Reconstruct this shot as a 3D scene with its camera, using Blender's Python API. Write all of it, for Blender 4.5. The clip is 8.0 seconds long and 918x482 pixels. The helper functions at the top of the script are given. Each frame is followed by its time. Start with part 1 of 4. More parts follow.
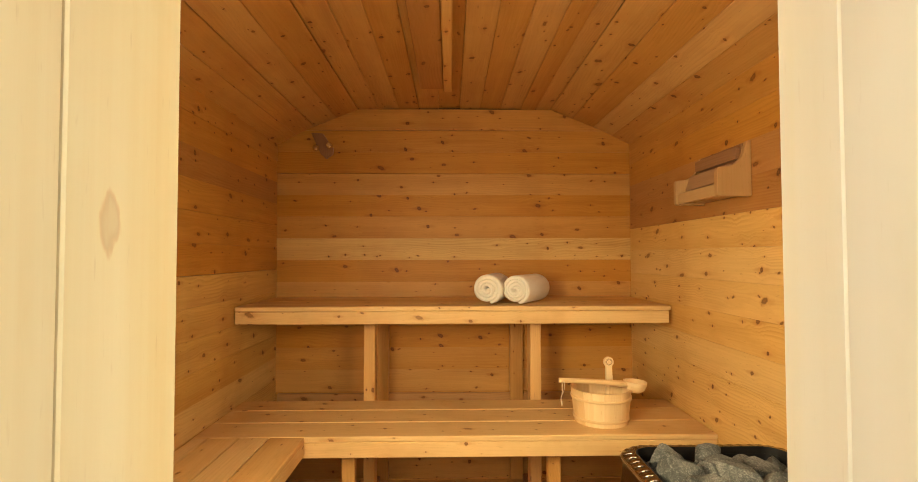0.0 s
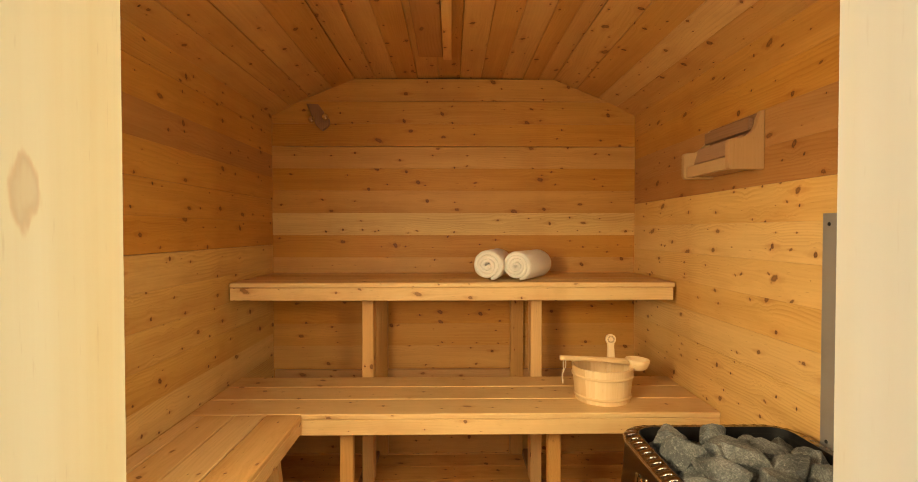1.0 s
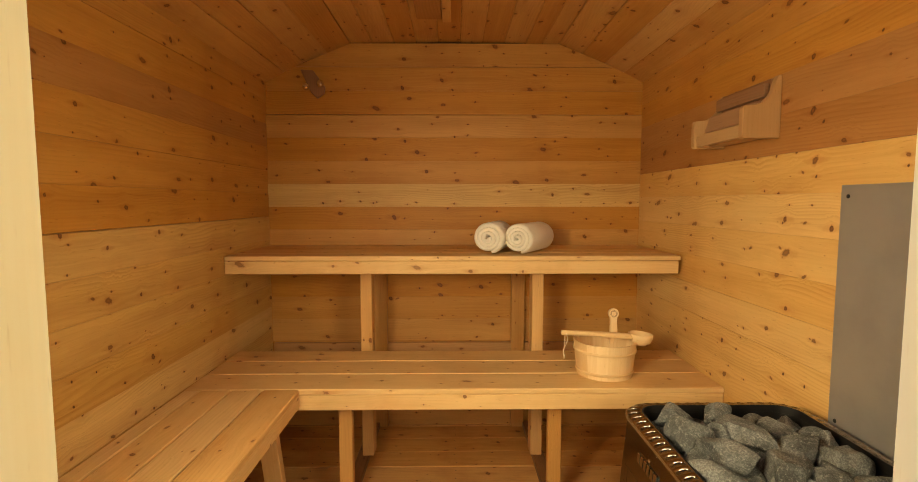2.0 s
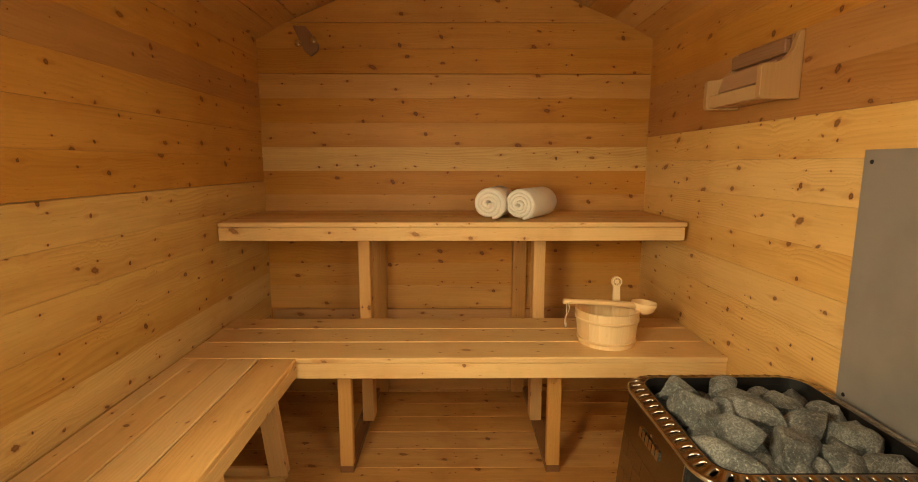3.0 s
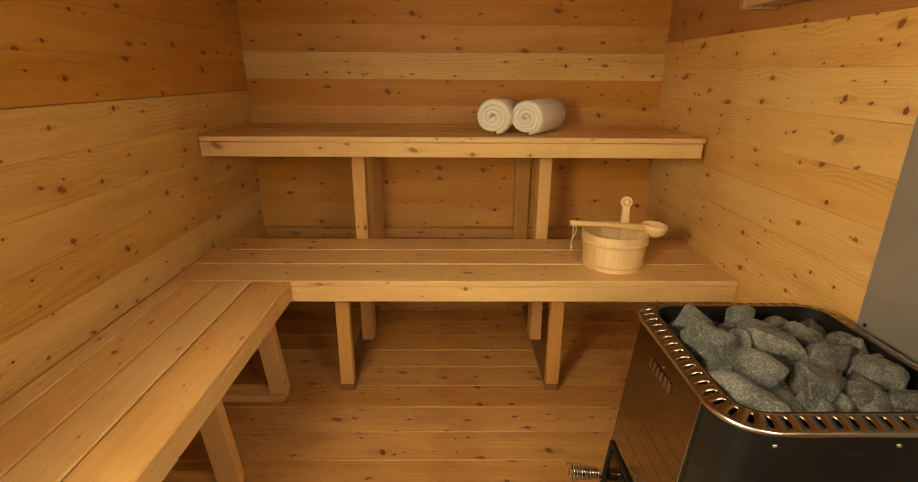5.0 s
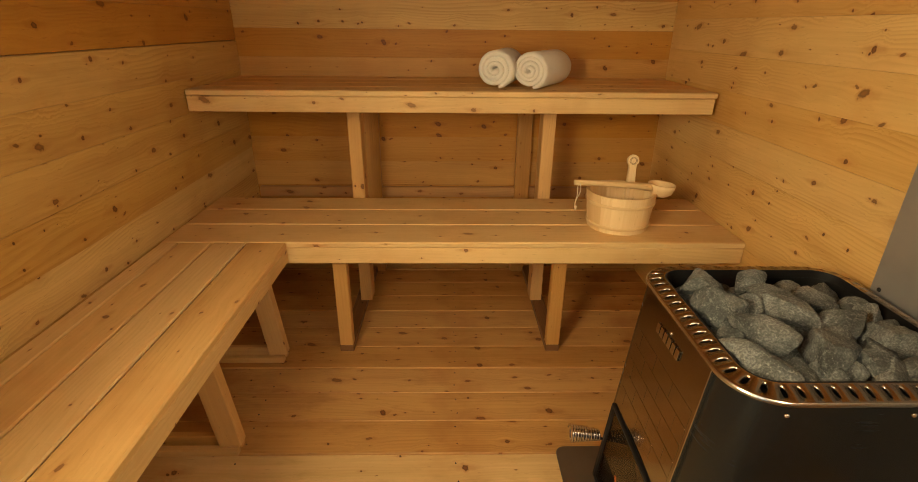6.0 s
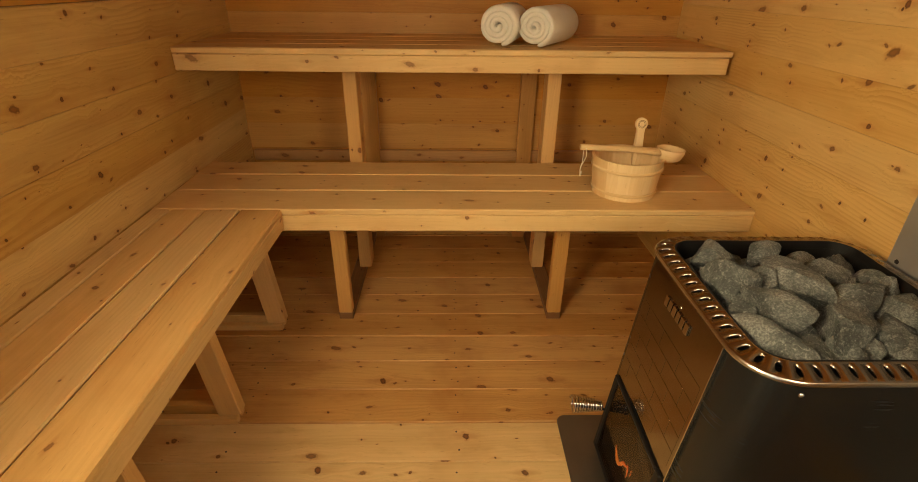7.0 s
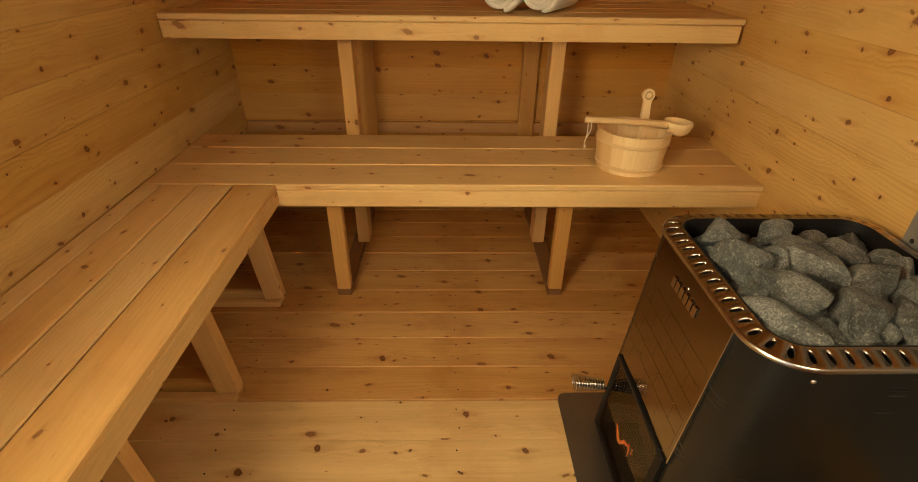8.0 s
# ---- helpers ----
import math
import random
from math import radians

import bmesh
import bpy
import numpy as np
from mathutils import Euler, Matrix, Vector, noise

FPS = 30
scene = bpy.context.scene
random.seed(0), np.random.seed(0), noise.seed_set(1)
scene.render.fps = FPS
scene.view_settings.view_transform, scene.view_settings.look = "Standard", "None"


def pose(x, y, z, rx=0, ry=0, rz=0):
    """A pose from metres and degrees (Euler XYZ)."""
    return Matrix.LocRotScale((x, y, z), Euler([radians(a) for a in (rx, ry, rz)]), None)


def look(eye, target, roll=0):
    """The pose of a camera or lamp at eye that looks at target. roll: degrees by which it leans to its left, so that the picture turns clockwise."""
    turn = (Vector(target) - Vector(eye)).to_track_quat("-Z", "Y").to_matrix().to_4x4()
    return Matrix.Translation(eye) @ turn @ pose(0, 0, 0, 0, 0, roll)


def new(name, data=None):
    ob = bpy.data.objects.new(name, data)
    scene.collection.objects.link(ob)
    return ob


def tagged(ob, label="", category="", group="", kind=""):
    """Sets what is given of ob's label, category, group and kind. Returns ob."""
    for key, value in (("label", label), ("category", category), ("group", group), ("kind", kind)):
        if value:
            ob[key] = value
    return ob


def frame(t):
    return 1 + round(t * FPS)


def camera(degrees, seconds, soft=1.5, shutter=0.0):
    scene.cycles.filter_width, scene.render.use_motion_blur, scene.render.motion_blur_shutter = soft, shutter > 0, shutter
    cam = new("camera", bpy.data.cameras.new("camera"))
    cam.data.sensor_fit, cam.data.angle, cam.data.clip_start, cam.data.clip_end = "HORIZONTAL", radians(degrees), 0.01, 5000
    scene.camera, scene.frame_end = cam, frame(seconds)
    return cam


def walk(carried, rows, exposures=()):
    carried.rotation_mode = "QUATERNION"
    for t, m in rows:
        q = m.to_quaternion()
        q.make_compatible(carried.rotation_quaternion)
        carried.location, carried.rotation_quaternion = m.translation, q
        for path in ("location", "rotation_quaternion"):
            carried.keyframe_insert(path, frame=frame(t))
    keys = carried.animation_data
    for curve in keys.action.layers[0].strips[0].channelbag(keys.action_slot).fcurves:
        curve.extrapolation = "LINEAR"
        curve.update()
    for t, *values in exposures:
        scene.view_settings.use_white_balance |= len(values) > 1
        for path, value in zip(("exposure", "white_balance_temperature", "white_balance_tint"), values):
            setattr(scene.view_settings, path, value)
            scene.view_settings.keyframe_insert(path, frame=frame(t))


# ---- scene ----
cam = camera(85.2, 8.0, soft=0.9)
PATH = [
    (0, (0.383, 0.311, 1.284), (0.418, 2.309, 1.345), -0.1),
    (0.5, (0.386, 0.343, 1.284), (0.419, 2.343, 1.296), 0.1),
    (1, (0.39, 0.374, 1.285), (0.421, 2.373, 1.246), 0.0),
    (1.5, (0.395, 0.406, 1.287), (0.422, 2.404, 1.193), 0.0),
    (3, (0.413, 0.504, 1.3), (0.426, 2.481, 0.995), 0.0),
    (3.5, (0.414, 0.538, 1.301), (0.426, 2.5, 0.915), 0.1),
    (4, (0.411, 0.569, 1.299), (0.425, 2.513, 0.831), 0.1),
    (4.5, (0.405, 0.599, 1.296), (0.423, 2.521, 0.744), 0.2),
    (5, (0.397, 0.626, 1.292), (0.423, 2.522, 0.656), 0.4),
    (6.5, (0.386, 0.711, 1.28), (0.423, 2.513, 0.413), 0.6),
    (7, (0.384, 0.738, 1.277), (0.422, 2.508, 0.346), 0.7),
    (7.5, (0.383, 0.762, 1.273), (0.422, 2.502, 0.289), 0.7),
    (8, (0.382, 0.782, 1.271), (0.423, 2.496, 0.241), 0.8),
]
walk(cam, [(t, look(eye, target, roll)) for t, eye, target, roll in PATH], exposures=[(0, 0.03), (1, -0.04), (3, -0.32), (5, -0.45), (8, -0.58)])

# world, sun and sky light
world = bpy.data.worlds.new("world")
scene.world = world
world.use_nodes = True
sky = world.node_tree.nodes.new("ShaderNodeTexSky")
sky.sky_type, sky.sun_disc = "NISHITA", False
sky.sun_elevation, sky.sun_rotation = radians(42), radians(20)
world.node_tree.nodes["Background"].inputs["Strength"].default_value = 0.12
world.node_tree.links.new(sky.outputs[0], world.node_tree.nodes["Background"].inputs["Color"])
sun = new("sun", bpy.data.lights.new("sun", "SUN"))
sun.data.energy, sun.data.angle, sun.data.color = 2.0, radians(0.6), (1.0, 0.93, 0.82)
sun.matrix_world = look((1.4, 4, 4.2), (0, 0, 0))
daylight = new("doorway_daylight", bpy.data.lights.new("doorway_daylight", "AREA"))
daylight.data.shape, daylight.data.size, daylight.data.size_y = "RECTANGLE", 7.0, 1.5
daylight.data.energy, daylight.data.color = 76, (1.0, 0.90, 0.70)
daylight.matrix_world = look((0.02, -0.6, 2.05), (0.38, 0.6, 1.25))
# lamps left and right outside the door, added to brighten jambs and side walls
for px in (-2.6, 3.4):
    aside = new("side_fill_light", bpy.data.lights.new("side_fill_light", "AREA"))
    aside.data.shape, aside.data.size, aside.data.size_y = "RECTANGLE", 2.4, 1.8
    aside.data.energy, aside.data.color = 104, (1.0, 0.96, 0.80)
    aside.matrix_world = look((px, -0.3, 1.75), (0.40, 0.70, 1.0))
# unseen openings with lamps, added to brighten the side walls and benches
ADDED_WINDOWS = ((-0.52, 0.02), (0.80, 1.34))
WZ0, WZ1 = 1.05, 1.6875
for wx0, wx1 in ADDED_WINDOWS:
    glow = new("window_daylight", bpy.data.lights.new("window_daylight", "AREA"))
    glow.data.shape, glow.data.size, glow.data.size_y = "RECTANGLE", wx1 - wx0 - 0.1, WZ1 - WZ0 - 0.1
    glow.data.energy, glow.data.color = (23.0 if wx0 < 0 else 8.5), (1.0, 0.82, 0.48)
    glow.data.spread = radians(130)
    glow.matrix_world = look(((wx0 + wx1) / 2, 0.655, (WZ0 + WZ1) / 2), (1.45 if wx0 < 0 else -0.63, 1.75, 0.75))

# plan: the room's inner faces
XL, XR, YB, YF = -0.63, 1.45, 3.25, 0.70
XM = (XL + XR) / 2
PITCH = 0.1275
WALL_TOP, APEX = 1.945, 2.165
PROFILE = ((0.0, 2.165), (0.57, 2.153), (0.83, 2.052), (1.04, 1.945))


# ---- materials ----
def material(name, rough=0.5, metal=0.0, color=(0.5, 0.5, 0.5)):
    m = bpy.data.materials.new(name)
    m.use_nodes = True
    b = m.node_tree.nodes["Principled BSDF"]
    b.inputs["Base Color"].default_value = (*color, 1)
    b.inputs["Roughness"].default_value, b.inputs["Metallic"].default_value = rough, metal
    return m, m.node_tree, b


class Nodes:
    """Short ways to add nodes to a tree."""

    def __init__(self, tree):
        self.t = tree

    def add(self, kind, **attrs):
        n = self.t.nodes.new(kind)
        for k, v in attrs.items():
            setattr(n, k, v)
        return n

    def put(self, socket, v):
        if isinstance(v, bpy.types.NodeSocket):
            self.t.links.new(v, socket)
        else:
            socket.default_value = v

    def math(self, op, a, b=0.0, c=0.0):
        n = self.add("ShaderNodeMath", operation=op)
        for s, v in zip(n.inputs, (a, b, c)):
            self.put(s, v)
        return n.outputs[0]

    def vec(self, op, a, b=(0, 0, 0)):
        n = self.add("ShaderNodeVectorMath", operation=op)
        self.put(n.inputs[0], a)
        self.put(n.inputs[1], b)
        return n.outputs["Value"] if op in ("LENGTH", "DOT_PRODUCT") else n.outputs[0]

    def noise(self, v, scale, detail=3.0, rough=0.55):
        n = self.add("ShaderNodeTexNoise")
        self.put(n.inputs["Vector"], v)
        n.inputs["Scale"].default_value, n.inputs["Detail"].default_value, n.inputs["Roughness"].default_value = scale, detail, rough
        return n.outputs["Fac"]

    def ramp(self, v, lo, hi, a=0.0, b=1.0):
        n = self.add("ShaderNodeMapRange", interpolation_type="SMOOTHSTEP")
        for s, x in zip(n.inputs, (v, lo, hi, a, b)):
            self.put(s, x)
        return n.outputs[0]

    def mix(self, fac, a, b, blend="MIX"):
        n = self.add("ShaderNodeMix", data_type="RGBA", blend_type=blend)
        self.put(n.inputs["Factor"], fac)
        self.put(n.inputs["A"], a if isinstance(a, bpy.types.NodeSocket) else (*a, 1))
        self.put(n.inputs["B"], b if isinstance(b, bpy.types.NodeSocket) else (*b, 1))
        return n.outputs["Result"]

    def bump(self, height, strength, distance, shader):
        n = self.add("ShaderNodeBump")
        n.inputs["Strength"].default_value, n.inputs["Distance"].default_value = strength, distance
        self.put(n.inputs["Height"], height)
        self.put(shader.inputs["Normal"], n.outputs[0])


def wood(name, light, dark, knots=1.0, spread=0.22, rough=0.5, rings=0.42, cell=(3.9, 8.2), big=0.011, streak=0.74, mark=None, blotch=0.35, firm=0.88, wide=1.3, gloss=0.28):
    """Pine: long grain along u, growth rings, knots with a reddish halo, every board its own tone."""
    m, tree, shader = material(name, rough)
    shader.inputs["Specular IOR Level"].default_value = gloss
    n = Nodes(tree)
    uv = n.add("ShaderNodeUVMap").outputs[0]
    own = n.math("ADD", n.add("ShaderNodeObjectInfo").outputs["Random"], n.add("ShaderNodeNewGeometry").outputs["Random Per Island"])
    shift = n.add("ShaderNodeCombineXYZ")
    n.put(shift.inputs[0], n.math("MULTIPLY", own, 37.3))
    n.put(shift.inputs[1], n.math("MULTIPLY", own, 91.7))
    p = n.vec("ADD", uv, shift.outputs[0])
    warp = n.noise(p, 60.0, 3.0)
    crumb = n.noise(p, 190.0, 2.0)
    # knots, two sizes
    masks, halos, bend, heart = [], [], None, None
    for k, (cx, cy, r0, r1, chance) in enumerate(((*cell, 0.004, big, 0.85), (cell[0] * 2.1, cell[1] * 1.7, 0.0014, 0.0050, 0.34))):
        q = n.vec("ADD", n.vec("MULTIPLY", p, (cx, cy, 1)), (7.7 * k, 3.1 * k, 0))
        v = n.add("ShaderNodeTexVoronoi", voronoi_dimensions="2D", feature="F1")
        n.put(v.inputs["Vector"], q)
        v.inputs["Scale"].default_value = 1.0
        v.inputs["Randomness"].default_value = 0.9
        d = n.vec("MULTIPLY", n.vec("SUBTRACT", q, v.outputs["Position"]), (0.8 / cx, 1 / cy, 0))
        parts = n.add("ShaderNodeSeparateColor")
        n.put(parts.inputs[0], v.outputs["Color"])
        size = n.math("MULTIPLY_ADD", n.math("POWER", parts.outputs[0], 1.6), r1 - r0, r0)
        there = n.math("LESS_THAN", parts.outputs[1], chance * min(1.0, knots))
        lean = n.math("MULTIPLY_ADD", parts.outputs[2], 0.9, 0.55)
        sepd = n.add("ShaderNodeSeparateXYZ")
        n.put(sepd.inputs[0], d)
        oval = n.add("ShaderNodeCombineXYZ")
        n.put(oval.inputs[0], n.math("MULTIPLY", sepd.outputs[0], lean))
        n.put(oval.inputs[1], n.math("MULTIPLY_ADD", sepd.outputs[0], n.math("MULTIPLY_ADD", parts.outputs[0], 0.8, -0.4), sepd.outputs[1]))
        r = n.math("MULTIPLY_ADD", n.vec("LENGTH", oval.outputs[0]), n.math("MULTIPLY_ADD", warp, 1.3, 0.35), n.math("MULTIPLY", n.math("SUBTRACT", crumb, 0.5), 0.006 if k == 0 else 0.002))
        ratio = n.math("DIVIDE", r, size)
        tail = n.math("DIVIDE", n.vec("LENGTH", n.vec("MULTIPLY", d, (0.30, 1.0, 0))), size)
        deep = n.math("MULTIPLY_ADD", parts.outputs[2], 0.30, 0.75)
        masks.append(n.math("MULTIPLY", n.math("MULTIPLY", n.ramp(ratio, 1.20, 0.72), deep), there))
        halos.append(n.math("MULTIPLY", n.math("MAXIMUM", n.ramp(ratio, 2.0, 0.8), n.ramp(n.math("MULTIPLY_ADD", warp, 1.2, tail), 2.3, 1.0, 0.0, 0.7)), there))
        if k == 0:
            heart = n.ramp(ratio, 0.25, 0.85)
            sep = n.add("ShaderNodeSeparateXYZ")
            n.put(sep.inputs[0], d)
            pull = n.math("MULTIPLY", n.ramp(r, 0.06, 0.0), there)
            bend = n.math("MULTIPLY", n.math("MULTIPLY", sep.outputs[1], pull), -0.7)
    if mark:
        d = n.vec("MULTIPLY", n.vec("SUBTRACT", uv, (mark[0], mark[1], 0)), (0.55, 1, 0))
        r = n.math("ADD", n.vec("LENGTH", d), n.math("MULTIPLY", n.math("SUBTRACT", n.noise(n.vec("MULTIPLY", p, (20, 60, 1)), 1.0, 3.0), 0.5), 0.022))
        masks[0] = n.math("MAXIMUM", masks[0], n.ramp(r, mark[2] * 1.1, mark[2] * 0.8, 0.0, 0.10))
        halos[0] = n.math("MAXIMUM", halos[0], n.math("MULTIPLY", n.ramp(r, mark[2] * 1.35, mark[2] * 1.0), n.ramp(r, mark[2] * 0.4, mark[2] * 1.1, 0.3, 0.75)))
    knot = n.math("MAXIMUM", *masks)
    halo = n.math("MAXIMUM", *halos)
    off = n.add("ShaderNodeCombineXYZ")
    n.put(off.inputs[1], bend)
    g = n.vec("ADD", p, off.outputs[0])
    fine = n.noise(n.vec("MULTIPLY", g, (2.2, 120, 1)), 1.0, 5.0, 0.65)
    broad = n.noise(n.vec("MULTIPLY", g, (0.9, 11, 1)), 1.0, 3.0)
    sway = n.noise(n.vec("MULTIPLY", g, (0.8, 2.8, 1)), 1.0, 2.0)
    sep = n.add("ShaderNodeSeparateXYZ")
    n.put(sep.inputs[0], g)
    phase = n.math("MULTIPLY_ADD", sway, 17.0, n.math("MULTIPLY", sep.outputs[1], 78.0))
    ring = n.math("FRACT", phase)
    patch = n.noise(n.vec("MULTIPLY", p, (1.3, 5.0, 1)), 1.0, 2.0)
    ring = n.math("MULTIPLY", n.math("MULTIPLY", n.ramp(ring, 0.25, 0.92), n.ramp(ring, 1.0, 0.90)), n.ramp(patch, 0.40, 0.66, 0.10, 0.85))
    amount = n.math("ADD", n.math("MULTIPLY", ring, rings), n.math("MULTIPLY_ADD", fine, streak, n.math("MULTIPLY_ADD", broad, wide, 0.15 - 0.5 * wide - 0.46 * streak)))
    col = n.mix(n.math("MAXIMUM", n.math("MINIMUM", amount, 1.0), 0.0), light, dark)
    stain = n.noise(uv, 2.3, 4.0)
    col = n.mix(n.ramp(stain, 0.47, 0.74, 0.0, blotch), col, tuple(c * f for c, f in zip(dark, (0.95, 0.80, 0.70))))
    smudge = n.noise(n.vec("MULTIPLY", p, (5.0, 13.0, 1)), 1.0, 4.0, 0.6)
    col = n.mix(n.ramp(smudge, 0.52, 0.78, 0.0, 0.75 * blotch), col, dark)
    fleck = n.noise(n.vec("MULTIPLY", p, (26, 210, 1)), 1.0, 2.0)
    col = n.mix(n.ramp(fleck, 0.64, 0.76, 0.0, 0.55 * min(1.0, streak)), col, tuple(c * f for c, f in zip(dark, (0.62, 0.50, 0.40))))
    # every board its own tone
    tone = n.add("ShaderNodeTexWhiteNoise", noise_dimensions="1D")
    n.put(tone.inputs["W"], n.math("MULTIPLY", own, 53.0))
    hsv = n.add("ShaderNodeHueSaturation")
    n.put(hsv.inputs["Color"], col)
    n.put(hsv.inputs["Value"], n.math("MULTIPLY_ADD", tone.outputs["Value"], 2 * spread, 1 - spread))
    n.put(hsv.inputs["Hue"], n.math("MULTIPLY_ADD", tone.outputs["Value"], 0.008, 0.496))
    n.put(hsv.inputs["Saturation"], n.math("MULTIPLY_ADD", tone.outputs["Value"], -0.12, 1.05))
    col = n.mix(n.math("MULTIPLY", halo, 0.46), hsv.outputs[0], tuple(c * f for c, f in zip(dark, (0.80, 0.50, 0.30))))
    col = n.mix(n.math("MULTIPLY", knot, firm), col, n.mix(heart, (0.180, 0.056, 0.013), (0.065, 0.018, 0.005)))
    n.put(shader.inputs["Base Color"], col)
    n.put(shader.inputs["Roughness"], n.math("MULTIPLY_ADD", fine, 0.22, rough - 0.1))
    n.bump(n.math("ADD", n.math("MULTIPLY", fine, 0.6), n.math("MULTIPLY", ring, 1.2 * rings)), 0.25 * min(1.0, streak * 2), 0.0012, shader)
    return m


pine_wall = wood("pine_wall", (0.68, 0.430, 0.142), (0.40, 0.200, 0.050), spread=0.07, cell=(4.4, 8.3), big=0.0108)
# amber boards of the rear and upper walls, with shade darkened into the colour
pine_amber_shaded = wood("pine_amber_shaded", (0.565, 0.275, 0.056), (0.335, 0.132, 0.021), spread=0.07, rings=0.25, cell=(4.2, 8.0), big=0.0108)
# wall pine made lighter, in place of missing light on the lower east wall
pine_wall_lit = wood("pine_wall_lit", (0.78, 0.500, 0.172), (0.55, 0.295, 0.078), spread=0.05, rings=0.46, cell=(5.2, 8.6), big=0.0112, firm=0.84)
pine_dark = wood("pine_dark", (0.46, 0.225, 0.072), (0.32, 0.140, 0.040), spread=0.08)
pine_ceiling = wood("pine_ceiling", (0.58, 0.320, 0.10), (0.38, 0.175, 0.045), rings=0.25, spread=0.07, cell=(4.6, 8.0), big=0.012)
pine_bench = wood("pine_bench", (0.77, 0.512, 0.215), (0.54, 0.300, 0.098), spread=0.035, wide=0.8, rings=0.25, cell=(3.5, 7.5), big=0.0108, blotch=0.55, firm=0.72)
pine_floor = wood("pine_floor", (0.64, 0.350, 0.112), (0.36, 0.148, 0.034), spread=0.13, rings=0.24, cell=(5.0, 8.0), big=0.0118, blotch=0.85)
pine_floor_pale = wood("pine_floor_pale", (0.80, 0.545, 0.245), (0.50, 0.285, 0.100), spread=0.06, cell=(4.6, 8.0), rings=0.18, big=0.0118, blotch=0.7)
pine_post = wood("pine_post", (0.68, 0.385, 0.125), (0.49, 0.240, 0.066), knots=0.6, spread=0.08, rings=0.2)
pine_runner = wood("pine_runner", (0.24, 0.105, 0.034), (0.15, 0.062, 0.020), spread=0.1)
pine_frame = wood("pine_frame", (0.90, 0.85, 0.70), (0.80, 0.68, 0.44), knots=0.25, spread=0.05, rings=0.0, cell=(1.6, 5.0), big=0.016, streak=0.15)
# left jamb with one knot; warm light is put into its yellow
pine_frame_knotty_lit = wood("pine_frame_knotty_lit", (0.90, 0.80, 0.54), (0.76, 0.54, 0.20), knots=0.0, spread=0.03, rings=0.0, streak=0.30, mark=(1.308, 0.671, 0.0095))
birch = wood("birch", (0.85, 0.62, 0.33), (0.71, 0.46, 0.20), knots=0.0, spread=0.08, rings=0.25)
alder = wood("alder", (0.50, 0.305, 0.135), (0.40, 0.225, 0.088), knots=0.0, spread=0.05, rings=0.15)
# alder darkened to hold the shade inside the rack
alder_shaded = wood("alder_shaded", (0.42, 0.245, 0.13), (0.33, 0.175, 0.085), knots=0.0, spread=0.05, rings=0.15)
alder_dark = wood("alder_dark", (0.30, 0.145, 0.07), (0.21, 0.095, 0.042), knots=0.0, spread=0.05)

# dark backing behind the boards
backing, tree, shader = material("backing", 0.9, 0.0, (0.11, 0.052, 0.02))


def metal_sheet(name, color, rough, metal, streak=0.12):
    m, tree, shader = material(name, rough, metal, color)
    n = Nodes(tree)
    at = n.add("ShaderNodeTexCoord").outputs["Object"]
    smear = n.noise(n.vec("MULTIPLY", at, (3, 3, 60)), 3.0, 4.0)
    cloud = n.noise(at, 7.0, 4.0)
    n.put(shader.inputs["Roughness"], n.math("MULTIPLY_ADD", n.math("ADD", smear, cloud), streak, rough - streak))
    n.put(shader.inputs["Base Color"], n.mix(n.ramp(cloud, 0.35, 0.75, 0.0, 0.4), color, tuple(c * 0.72 for c in color)))
    n.bump(smear, 0.04, 0.0005, shader)
    return m


steel = metal_sheet("stainless_steel", (0.34, 0.300, 0.260), 0.15, 1.0, 0.08)
steel_brushed = metal_sheet("brushed_steel", (0.40, 0.335, 0.27), 0.24, 1.0, 0.1)
bright_edge = metal_sheet("bright_edge", (0.66, 0.63, 0.58), 0.26, 1.0, 0.05)
chrome = metal_sheet("chrome", (0.75, 0.73, 0.70), 0.10, 1.0, 0.04)
black_steel = metal_sheet("black_paint", (0.0125, 0.0128, 0.0132), 0.26, 0.0, 0.06)
black_iron = metal_sheet("black_iron", (0.010, 0.009, 0.009), 0.55, 0.2)
black_steel.node_tree.nodes["Principled BSDF"].inputs["Specular IOR Level"].default_value = 0.5
shield_steel = metal_sheet("grey_sheet", (0.38, 0.365, 0.345), 0.42, 0.5)
plate_steel = metal_sheet("plate_sheet", (0.20, 0.165, 0.13), 0.38, 0.7)

stone, tree, shader = material("sauna_stone", 0.88)
n = Nodes(tree)
each = n.add("ShaderNodeObjectInfo").outputs["Random"]
shift = n.add("ShaderNodeCombineXYZ")
n.put(shift.inputs[0], n.math("MULTIPLY", each, 31.0))
n.put(shift.inputs[1], n.math("MULTIPLY", each, 17.0))
at = n.vec("ADD", n.add("ShaderNodeTexCoord").outputs["Object"], shift.outputs[0])
spot = n.noise(at, 120, 6.0, 0.75)
cloud = n.noise(at, 13, 4.0)
grain = n.noise(at, 260, 3.0, 0.7)
col = n.mix(n.ramp(cloud, 0.35, 0.7), (0.095, 0.100, 0.092), (0.350, 0.352, 0.325))
col = n.mix(n.ramp(spot, 0.50, 0.64, 0.0, 0.75), col, (0.42, 0.42, 0.38))
col = n.mix(n.ramp(grain, 0.42, 0.62, 0.6, 0.0), col, (0.05, 0.052, 0.05))
vein = n.add("ShaderNodeTexNoise")
